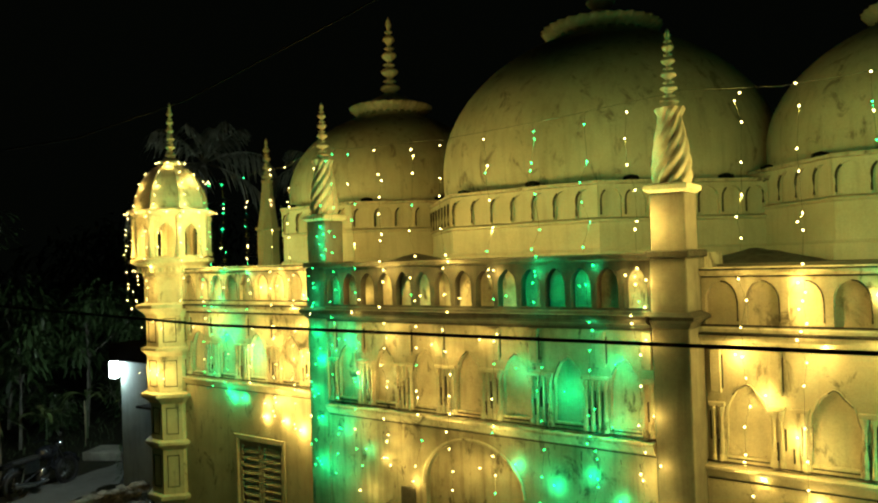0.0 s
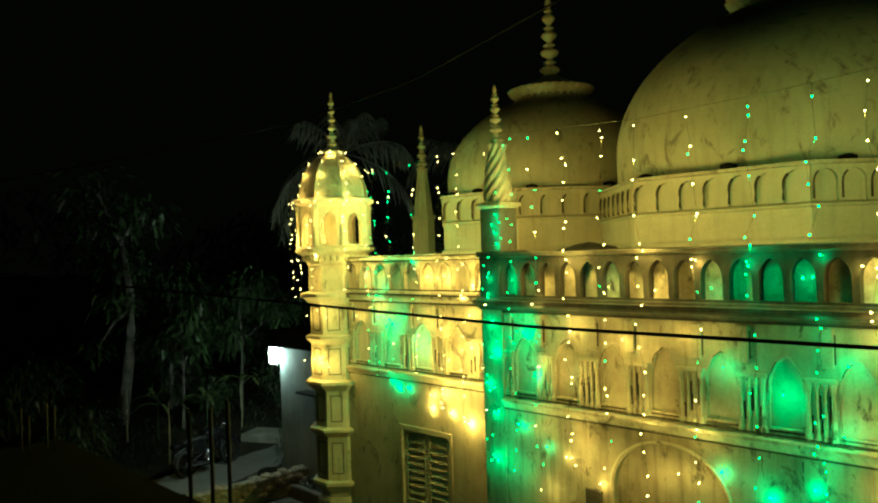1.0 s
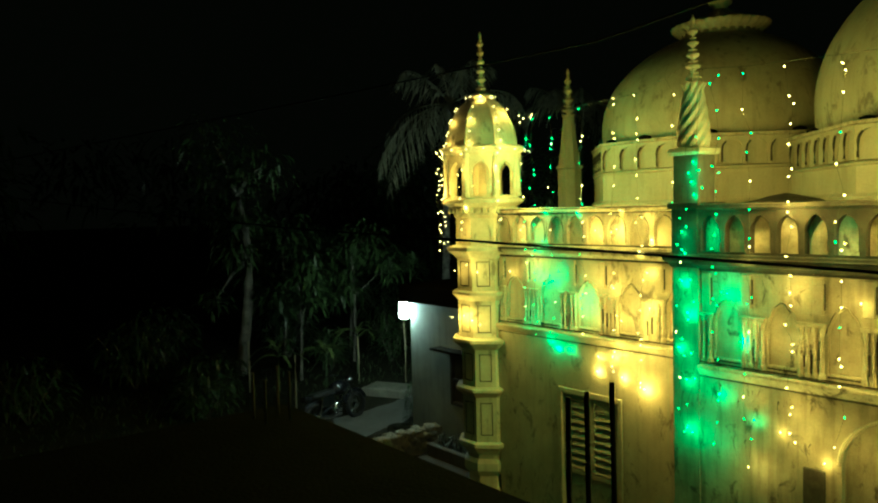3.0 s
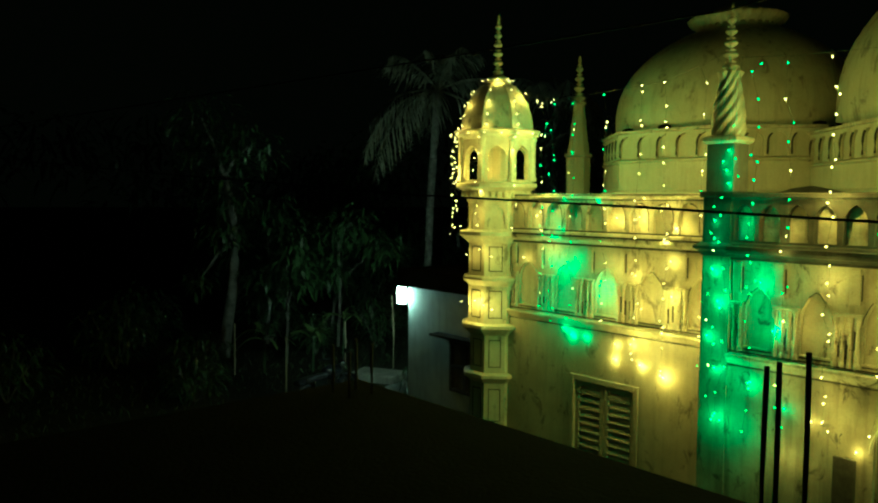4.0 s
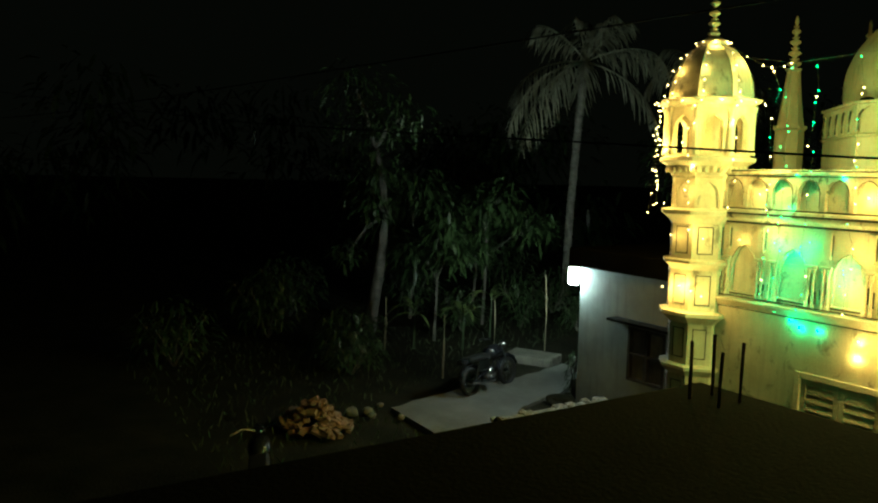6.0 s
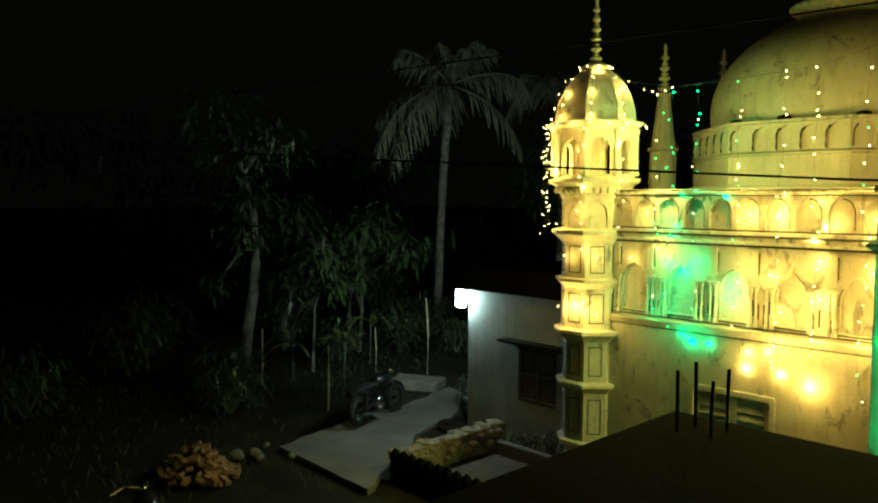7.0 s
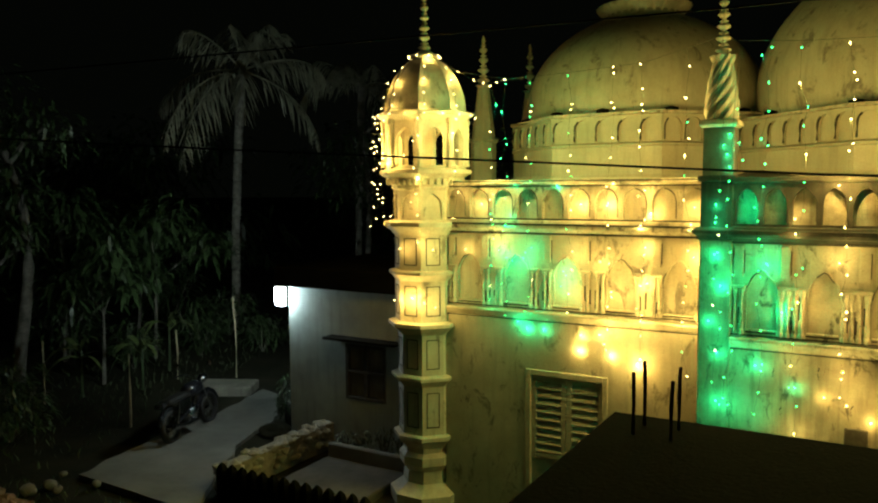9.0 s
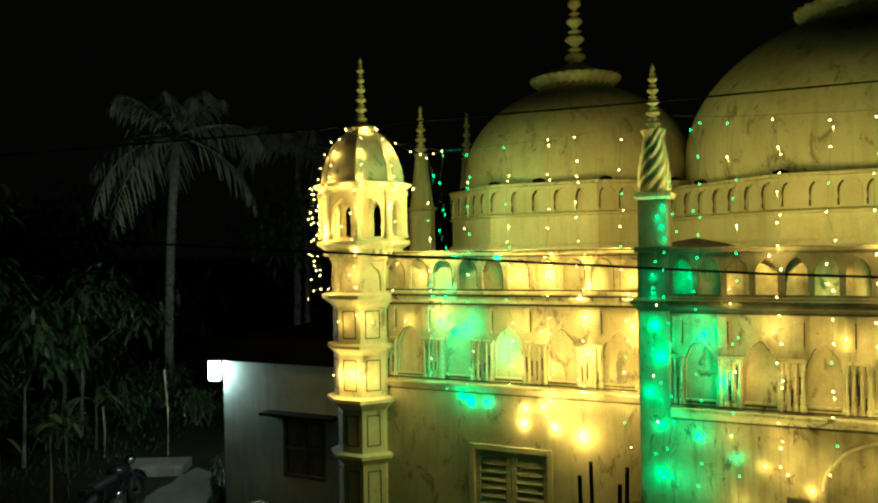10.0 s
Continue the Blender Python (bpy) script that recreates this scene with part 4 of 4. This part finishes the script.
rows = []
for k in range(37):
    u = k / 36
    a, b = along(L0, u), along(L1, u)
    a = a + Vector((0.1 * noise.noise((u * 14, 0, 0)), 0))
    b = b + Vector((0.12 * noise.noise((u * 16, 5, 0)), 0))
    row = [lane.verts.new((a.x, a.y, GROUND - 0.15))]
    for j in range(7):
        q = a.lerp(b, j / 6)
        row.append(lane.verts.new((q.x, q.y, GROUND + 0.03 + 0.012 * noise.noise((q.x * 2, q.y * 2, 3)))))
    row.append(lane.verts.new((b.x, b.y, GROUND - 0.15)))
    rows.append(row)
for r0, r1 in zip(rows, rows[1:]):
    for j in range(8):
        lane.faces.new((r0[j], r0[j + 1], r1[j + 1], r1[j]))
lane.faces.new(rows[0])
tagged(link("pavement", lane, M_LANE), "pale cement lane leading past the house", "lane", kind="structure")

bal = thing("low_fence", "low dark fence wall with a pale notched coping", "fence")
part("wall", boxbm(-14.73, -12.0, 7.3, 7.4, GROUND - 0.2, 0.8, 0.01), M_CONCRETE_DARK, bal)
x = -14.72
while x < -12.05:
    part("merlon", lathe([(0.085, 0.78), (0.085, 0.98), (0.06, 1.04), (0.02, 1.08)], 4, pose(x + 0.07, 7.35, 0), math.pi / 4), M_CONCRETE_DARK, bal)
    x += 0.2
part("back_kerb", boxbm(-14.73, -12.0, 7.41, 7.5, GROUND - 0.1, 0.93, 0.015), M_RUBBLE, bal, "pale kerb behind the fence")
rub = thing("rubble_wall", "low lichen-covered rubble wall between lane and tank", "wall")
for k in range(190):
    yy = 7.4 + 2.6 * rnd.random()
    zz = rnd.choice((0.68, 0.78, 0.88, 0.97))
    s = rnd.uniform(0.055, 0.125)
    bm = bmesh.new()
    bmesh.ops.create_icosphere(bm, subdivisions=1, radius=s)
    for v in bm.verts:
        v.co *= 1 + 0.5 * noise.noise(v.co * 5 + Vector((k * 3.1, 0, 0)))
        v.co.z *= 0.7
    bmesh.ops.translate(bm, verts=bm.verts, vec=(-14.72 + rnd.uniform(-0.14, 0.14), yy, zz))
    part("stone", bm, M_RUBBLE, rub)
part("core", boxbm(-14.84, -14.6, 7.4, 10.0, GROUND - 0.2, 0.98), M_RUBBLE, rub)
tank = thing("water_tank", "shallow rectangular cement ablution tank", "tank")
part("rim", boxbm(-14.2, -12.6, 9.3, 9.42, GROUND - 0.1, GROUND + 0.28, 0.02), M_LANE, tank)
part("floor", boxbm(-14.2, -12.6, 7.9, 9.3, GROUND - 0.1, GROUND + 0.06, 0.02), M_ROOFDECK, tank)

mound = thing("soil_mound", "low dark mound of soil against the house corner", "mound")
bm = bmesh.new()
bmesh.ops.create_icosphere(bm, subdivisions=4, radius=0.28)
for v in bm.verts:
    v.co *= 1 + 0.45 * noise.noise(v.co * 4)
    v.co.z *= 0.42
bmesh.ops.translate(bm, verts=bm.verts, vec=(-15.95, 9.95, GROUND + 0.03))
part("mound", bm, M_SOIL, mound, smooth=True)

# ---- overhead cables ----
def cable(points, r, label):
    t = thing("overhead_cable", label, "cable", "overhead cables")
    part("cable", tube(points, r, 6), M_CABLE, t)


cable([(x, 3.4 + 0.1 * x, z) for x, z in ((14, 5.3), (4, 5.0), (0, 4.99), (-3, 5.03), (-5.2, 5.13), (-6.5, 5.18), (-8, 5.27), (-9.2, 5.34), (-12, 5.52), (-16, 5.85), (-24, 6.6), (-34, 7.6))], 0.0055, "thick black service cable crossing before the mosque")
cable([(x, 5.54 + 0.307 * x, z) for x, z in ((8, 12.2), (3, 9.6), (0, 8.1), (-2, 7.2), (-3.5, 6.62), (-4.6, 6.24), (-5.4, 6.09), (-6.2, 6.05), (-7, 6.01), (-9, 5.93), (-12, 5.81), (-15, 5.70), (-20, 5.66), (-28, 5.8))], 0.005, "black cable sagging from a high pole across the yard")


# ---- motorcycle beside the lane ----
def motorcycle(m, name, label):
    t = thing(name, label, "motorcycle")
    t.matrix_basis = m
    for wx in (0.0, 1.3):
        rim = pose(wx, 0, 0.31, 90, 0, 0)
        bm = bmesh.new()
        segs, ring = 28, 8
        vs = [[bm.verts.new(rim @ Vector(((0.26 + 0.05 * math.cos(2 * math.pi * j / ring)) * math.cos(2 * math.pi * i / segs), (0.26 + 0.05 * math.cos(2 * math.pi * j / ring)) * math.sin(2 * math.pi * i / segs), 0.05 * math.sin(2 * math.pi * j / ring)))) for j in range(ring)] for i in range(segs)]
        for i in range(segs):
            for j in range(ring):
                bm.faces.new((vs[i][j], vs[(i + 1) % segs][j], vs[(i + 1) % segs][(j + 1) % ring], vs[i][(j + 1) % ring]))
        wh = part("wheel", bm, M_TYRE, t, "black tyre", smooth=True)
        hub = lathe([(0.02, -0.06), (0.06, -0.05), (0.06, 0.05), (0.02, 0.06)], 14, rim)
        part("hub", hub, M_CHROME, wh)
        for k in range(10):
            a = k * math.pi / 5
            part("spoke", tube([rim @ Vector((0.05 * math.cos(a), 0.05 * math.sin(a), 0)), rim @ Vector((0.23 * math.cos(a), 0.23 * math.sin(a), 0))], 0.006, 5), M_CHROME, wh)
        part("mudguard", tube([(wx + 0.35 * math.cos(a), 0, 0.31 + 0.35 * math.sin(a)) for a in [math.radians(d) for d in (20, 50, 80, 110, 140, 165)]], 0.05, 8), M_BIKE, t)
    part("frame", tube([(0.0, 0.08, 0.31), (0.4, 0.1, 0.45), (0.85, 0.06, 0.5), (1.02, 0, 0.85)], 0.025, 8), M_BIKE, t)
    part("frame", tube([(0.0, -0.08, 0.31), (0.4, -0.1, 0.45), (0.85, -0.06, 0.5), (1.02, 0, 0.85)], 0.025, 8), M_BIKE, t)
    part("engine", lathe([(0.1, -0.14), (0.15, -0.1), (0.16, 0), (0.15, 0.1), (0.1, 0.14)], 12, pose(0.62, 0, 0.4, 90, 0, 0)), M_CHROME, t, smooth=True)
    tank = lathe([(0.03, -0.26), (0.12, -0.2), (0.155, -0.05), (0.16, 0.1), (0.1, 0.24), (0.03, 0.28)], 16, pose(0.8, 0, 0.8, 0, 90, 0))
    part("fuel_tank", tank, M_BIKE, t, "glossy dark fuel tank", smooth=True)
    seat = boxbm(-0.12, 0.58, -0.13, 0.13, 0.72, 0.82, 0.03)
    part("seat", seat, M_SEAT, t)
    part("tail", boxbm(-0.32, -0.1, -0.09, 0.09, 0.7, 0.8, 0.03), M_BIKE, t)
    part("side_panel", boxbm(0.12, 0.5, -0.15, -0.11, 0.5, 0.74, 0.015), M_CHROME, t, "pale side panel")
    part("exhaust", tube([(0.65, -0.14, 0.26), (0.3, -0.17, 0.27), (-0.2, -0.19, 0.36)], 0.04, 10, taper=1.2), M_CHROME, t, "chrome exhaust pipe")
    for s in (-1, 1):
        part("fork", tube([(1.3, 0.07 * s, 0.31), (1.02, 0.07 * s, 0.95)], 0.02, 8), M_CHROME, t)
        part("handlebar", tube([(1.02, 0.04 * s, 0.98), (0.95, 0.2 * s, 1.05), (0.82, 0.36 * s, 1.03)], 0.015, 8), M_BIKE, t)
        st = part("mirror_stem", tube([(0.9, 0.26 * s, 1.05), (0.93, 0.34 * s, 1.22)], 0.006, 6), M_BIKE, t)
        part("mirror", lathe([(0.02, -0.012), (0.055, -0.006), (0.05, 0.012)], 12, pose(0.93, 0.35 * s, 1.25, 0, 80, 0)), M_CHROME, st)
        part("shock", tube([(0.02, 0.12 * s, 0.35), (0.16, 0.12 * s, 0.7)], 0.03, 8), M_CHROME, t)
    part("headlamp", lathe([(0.03, -0.1), (0.085, -0.02), (0.095, 0.05), (0.08, 0.06)], 14, pose(1.16, 0, 0.92, 0, 90, 0)), M_CHROME, t, smooth=True)


motorcycle(pose(-17.16, 8.6, GROUND - 0.02, -6, 0, 107), "motorcycle", "dark parked motorcycle with chrome exhaust beside the lane")
motorcycle(pose(-13.6, 2.96, GROUND - 0.02, -8, 0, 159), "motorcycle", "dark parked motorcycle with pale mirrors beside a brick heap")

# ---- brick heap, pale slab, poles ----
heap = thing("brick_heap", "heap of broken old red bricks on the yard", "bricks")
for k in range(110):
    a, q = rnd.uniform(0, 6.28), rnd.random() ** 0.6
    h = (1 - q) * 0.5
    bm = boxbm(-0.11, 0.11, -0.055, 0.055, -0.035, 0.035, 0.006, pose(-17.0 + 0.75 * q * math.cos(a), 5.1 + 0.55 * q * math.sin(a), GROUND + 0.02 + h * rnd.uniform(0.6, 1), rnd.uniform(-40, 40), rnd.uniform(-40, 40), rnd.uniform(0, 180)))
    part("brick", bm, M_BRICK, heap)
for k in range(5):
    st = thing("loose_stone", "grey broken stone lying at the lane's edge", "stone", "loose stones")
    bm = bmesh.new()
    bmesh.ops.create_icosphere(bm, subdivisions=2, radius=rnd.uniform(0.06, 0.13))
    for v in bm.verts:
        v.co *= 1 + 0.45 * noise.noise(v.co * 7 + Vector((k * 2.3, 1, 0)))
        v.co.z *= 0.7
    st.location = (-17.2 + rnd.uniform(-0.4, 0.9), 6.1 + rnd.uniform(-0.4, 0.6), GROUND + 0.03)
    part("stone", bm, M_PIER, st)
ps = thing("cement_slab", "pale cement slab lying beside the lane", "slab")
part("slab", boxbm(-0.62, 0.62, -0.4, 0.4, -0.1, 0.16, 0.03, pose(-19.0, 11.75, GROUND, 0, 0, 28)), M_PIER, ps)
for x, y, h in ((-18.75, 8.94, 1.4), (-21.0, 12.07, 1.15), (-19.8, 12.83, 1.95), (-21.9, 9.2, 1.3)):
    p = thing("bamboo_pole", "thin dry bamboo pole set upright in the yard", "pole", "bamboo poles")
    part("pole", tube([(x, y, GROUND - 0.2), (x + 0.03, y, GROUND + h * 0.5), (x + rnd.uniform(-0.06, 0.06), y, GROUND + h)], 0.025, 7, taper=0.8), M_BAMBOO, p)


# ---- plants ----
def blade(bm, p, d, up, length, width, droop=0.3, n=3):
    """A narrow leaf from p along d, bending down."""
    d, side = d.normalized(), d.cross(up).normalized()
    rows = []
    for i in range(n + 1):
        u = i / n
        c = p + d * length * u + Vector((0, 0, -droop * length * u * u))
        w = width * (0.25 + 1.5 * u * (1 - u)) * (1 if u < 1 else 0.1)
        rows.append((bm.verts.new(c - side * w), bm.verts.new(c + side * w)))
    for a, b in zip(rows, rows[1:]):
        bm.faces.new((a[0], a[1], b[1], b[0]))


def palm(x, y, z, h, lean, fronds, size, label):
    t = thing("palm_tree", label, "palm")
    top = Vector((x + lean[0], y + lean[1], z + h))
    pts = [Vector((x, y, z - 0.3)).lerp(top, i / 14) + Vector((lean[0] * -0.25 * math.sin(math.pi * i / 14), 0, 0)) for i in range(15)]
    bm = bmesh.new()
    prof = []
    for a, b in zip(pts, pts[1:]):
        tube([a, a.lerp(b, 0.86), b], 0.16, 9, bm, taper=0.9)
    part("trunk", bm, M_BARK, t, "pale ringed trunk", smooth=True)
    for k in range(fronds):
        az = k * 2.399 + rnd.uniform(-0.3, 0.3)
        el = rnd.uniform(-0.35, 1.3)
        L = size * rnd.uniform(0.75, 1.1)
        out = Vector((math.cos(az), math.sin(az), 0))
        sag = rnd.uniform(0.42, 0.68)
        spine = [top + out * (L * u * math.cos(el) * (1 - 0.3 * u * u)) + Vector((0, 0, L * (math.sin(el) * u - sag * u * u))) for u in [i / 14 for i in range(15)]]
        bm = bmesh.new()
        tube(spine, 0.035, 5, bm, taper=0.25)
        for i in range(2, 14):
            d = (spine[i + 1] - spine[i - 1]).normalized()
            sd = d.cross(Vector((0, 0, 1))).normalized()
            for q in (0.0, 0.5):
                c = spine[i].lerp(spine[i + 1], q)
                for s in (-1, 1):
                    if rnd.random() < 0.1:
                        continue
                    ll = L * 0.21 * math.sin(math.pi * min(0.93, 0.2 + 0.78 * i / 14)) * rnd.uniform(0.7, 1.15)
                    blade(bm, c, sd * s * rnd.uniform(0.5, 1.0) + d * rnd.uniform(0.5, 0.9) + Vector((0, 0, -0.4 + rnd.uniform(-0.3, 0.2))), Vector((rnd.uniform(-0.3, 0.3), rnd.uniform(-0.3, 0.3), 1)), ll, 0.052, 0.75, 3)
        part("frond", bm, M_PALM, t)


palm(-26.65, 19.75, GROUND, 8.8, (0.5, 0.1), 17, 5.1, "tall coconut palm with drooping pale fronds behind the house")
palm(-25.6, 26.0, GROUND, 8.9, (0.3, 0.0), 13, 4.0, "far coconut palm half lost in the dark")


def leafy(bm, c, r, n, size, droop=0.5):
    for k in range(n):
        v = Vector((rnd.gauss(0, 1), rnd.gauss(0, 1), rnd.gauss(0, 1))).normalized() * (rnd.random() ** 0.45)
        p = Vector(c) + Vector((v.x * r[0], v.y * r[1], v.z * r[2]))
        d = Vector((v.x + rnd.uniform(-0.6, 0.6), v.y + rnd.uniform(-0.6, 0.6), rnd.uniform(-0.7, 0.5)))
        blade(bm, p, d, Vector((rnd.uniform(-0.4, 0.4), rnd.uniform(-0.4, 0.4), 1)), size * rnd.uniform(0.6, 1.3), size * 0.22, droop, 2)


def tree(x, y, h, bend, crown, leaves, size, label, trunk_r=0.14):
    t = thing("tree", label, "tree", "trees of the yard")
    pts = [(x + bend * math.sin(u * 3.4) * u, y + 0.3 * bend * math.sin(u * 2), GROUND - 0.3 + (h + 0.3) * u) for u in [i / 9 for i in range(10)]]
    tr = tube(pts, trunk_r, 9, taper=0.45)
    part("trunk", tr, M_BARK_DARK, t, smooth=True)
    bm = bmesh.new()
    for cx, cy, cz, r in crown:
        base = Vector(pts[6 if cz < h else 9])
        tip = Vector((x + cx, y + cy, GROUND + cz))
        part("limb", tube([base, base.lerp(tip, 0.5) + Vector((0, 0, 0.15)), tip], trunk_r * 0.4, 6, taper=0.3), M_BARK_DARK, t)
        leafy(bm, tip, (r, r, r * 0.7), int(leaves * r * 0.7), size)
    part("crown", bm, M_LEAF, t)


tree(-24.1, 9.9, 5.2, 0.75, [(0.7, -0.3, 3.6, 0.7), (-0.7, 0.3, 3.9, 0.8), (0.3, 0.2, 4.6, 0.8), (-0.6, -0.4, 2.2, 0.6), (-0.8, 0.2, 5.6, 1.2), (0.9, 0.4, 6.0, 1.1), (0.1, -0.6, 6.8, 1.2), (-1.6, 0.2, 4.8, 0.9)], 260, 0.3, "crooked pale-trunked tree with a dark crown", 0.19)
tree(-23.4, 13.4, 3.2, 0.15, [(-1.2, 0.4, 3.3, 0.9), (0.5, 0.2, 3.8, 1.0), (1.4, 0.8, 3.0, 0.8), (-0.4, -0.5, 2.6, 0.8), (0.6, -0.6, 2.5, 0.7), (-2.0, 0.0, 2.7, 0.8)], 240, 0.34, "slim young tree with long drooping dark leaves", 0.06)
tree(-22.2, 10.9, 2.6, 0.1, [(0.0, 0.2, 2.8, 0.7), (-0.8, -0.2, 2.4, 0.7), (0.7, 0.0, 2.3, 0.6)], 220, 0.34, "slim young tree with long drooping dark leaves", 0.05)
tree(-25.6, 14.6, 3.0, 0.2, [(-1.4, 0.4, 3.2, 1.0), (0.2, 0.2, 3.6, 1.1), (1.3, 0.6, 3.0, 0.9), (-0.4, -0.5, 2.2, 0.9), (0.9, -0.6, 2.0, 0.8)], 260, 0.36, "leafy dark young tree in the thicket", 0.06)
tree(-25.2, 11.9, 3.4, 0.2, [(-1.2, 0.4, 3.6, 1.0), (0.2, 0.2, 4.0, 1.1), (1.3, 0.4, 3.1, 0.9), (-0.4, -0.5, 2.4, 0.9), (0.9, -0.6, 2.0, 0.8)], 260, 0.36, "leafy dark young tree in the thicket", 0.06)
tree(-22.0, 21.5, 6.5, 0.2, [(-1.0, 0.2, 6.0, 1.6), (1.2, 0.2, 7.0, 1.6), (0, -0.8, 5.0, 1.6), (2.2, 0, 6.0, 1.3)], 200, 0.32, "tall dark tree behind the house", 0.16)


def shrub(x, y, r, h, n, size, label):
    t = thing("shrub", label, "shrub", "shrubs of the yard")
    st = bmesh.new()
    for k in range(7):
        a = k * 0.9
        tube([(x, y, GROUND - 0.1), (x + 0.4 * r * math.cos(a), y + 0.4 * r * math.sin(a), GROUND + h * 0.45), (x + 0.75 * r * math.cos(a), y + 0.75 * r * math.sin(a), GROUND + h * 0.8)], 0.018, 5, st, taper=0.4)
    part("stem", st, M_BARK_DARK, t)
    bm = bmesh.new()
    leafy(bm, (x, y, GROUND + h * 0.55), (r, r, h * 0.5), n, size)
    part("leaves", bm, M_LEAF, t)


for x, y, r, h, n, sz in ((-22.6, 14.3, 0.85, 1.5, 520, 0.2), (-22.9, 12.3, 0.7, 1.2, 420, 0.22), (-21.4, 15.5, 0.7, 1.0, 380, 0.2), (-20.3, 16.3, 0.8, 1.1, 380, 0.2), (-19.3, 16.8, 0.8, 1.0, 380, 0.2), (-20.0, 7.3, 0.9, 1.0, 520, 0.17), (-21.5, 8.0, 0.9, 1.2, 480, 0.2), (-24.5, 7.0, 1.2, 1.8, 520, 0.24), (-27.0, 8.6, 1.2, 1.9, 480, 0.26), (-25.5, 12.2, 1.1, 1.7, 480, 0.26), (-27.5, 17.5, 1.3, 2.0, 420, 0.26), (-24.0, 16.8, 1.0, 1.5, 420, 0.22), (-22.5, 4.0, 1.1, 1.5, 420, 0.22)):
    shrub(x, y, r, h, n, sz, "dense dark green shrub in the yard")

def banana(x, y, h, n, label):
    t = thing("banana_plant", label, "plant", "broad-leaved plants")
    part("stalk", tube([(x, y, GROUND - 0.1), (x + 0.03, y, GROUND + h * 0.3), (x, y + 0.03, GROUND + h * 0.62)], 0.035, 8, taper=0.6), M_LEAF, t)
    for k in range(n):
        a = k * 2.4 + rnd.uniform(-0.3, 0.3)
        bm = bmesh.new()
        blade(bm, Vector((x, y, GROUND + h * rnd.uniform(0.5, 0.62))), Vector((math.cos(a), math.sin(a), rnd.uniform(0.5, 1.4))), Vector((-math.sin(a) * 0.3, math.cos(a) * 0.3, 1)), h * rnd.uniform(0.55, 0.8), 0.09, rnd.uniform(0.5, 1.0), 8)
        part("leaf", bm, M_BROADLEAF, t, smooth=True)


banana(-20.95, 11.0, 1.5, 9, "small banana plant with drooping yellow-green leaves")
banana(-21.6, 9.9, 1.6, 8, "small banana plant with drooping yellow-green leaves")
banana(-21.9, 12.6, 1.9, 8, "small banana plant with drooping yellow-green leaves")
shrub(-15.97, 10.35, 0.22, 1.05, 170, 0.14, "narrow dark shrub growing against the house corner")

for x, y in ((-14.1, 9.72), (-13.75, 9.7), (-13.35, 9.74), (-12.95, 9.7)):
    shrub(x, y, 0.2, rnd.uniform(0.4, 0.6), 110, 0.1, "small dark plant growing along the foot of the house wall")

# dark wood closing the yard
bm = bmesh.new()
for k in range(60):
    a = math.radians(rnd.uniform(95, 205))
    d = rnd.uniform(34, 48)
    leafy(bm, (-8 + d * math.cos(a), 6 + d * math.sin(a), GROUND + rnd.uniform(1.0, 7.5)), (3.2, 3.2, 2.4), 150, 0.9)
tagged(link("far_wood", bm, M_LEAF), "dark wood closing off the yard", "wood", kind="stuff")

# grass tufts
bm = bmesh.new()
for k in range(2600):
    x, y = rnd.uniform(-24, -15), rnd.uniform(3.0, 16)
    if -17.9 < x + 0.42 * (y - 6.8) * 0.9 < -14.2 and y > 6.6:
        continue
    d = Vector((rnd.uniform(-0.5, 0.5), rnd.uniform(-0.5, 0.5), 1))
    blade(bm, Vector((x, y, GROUND - 0.08)), d, Vector((rnd.uniform(-1, 1), rnd.uniform(-1, 1), 0.1)), rnd.uniform(0.12, 0.28), 0.012, 0.25, 2)
tagged(link("grass", bm, M_GRASS), "sparse dark grass tufts over the yard", "grass", kind="stuff")
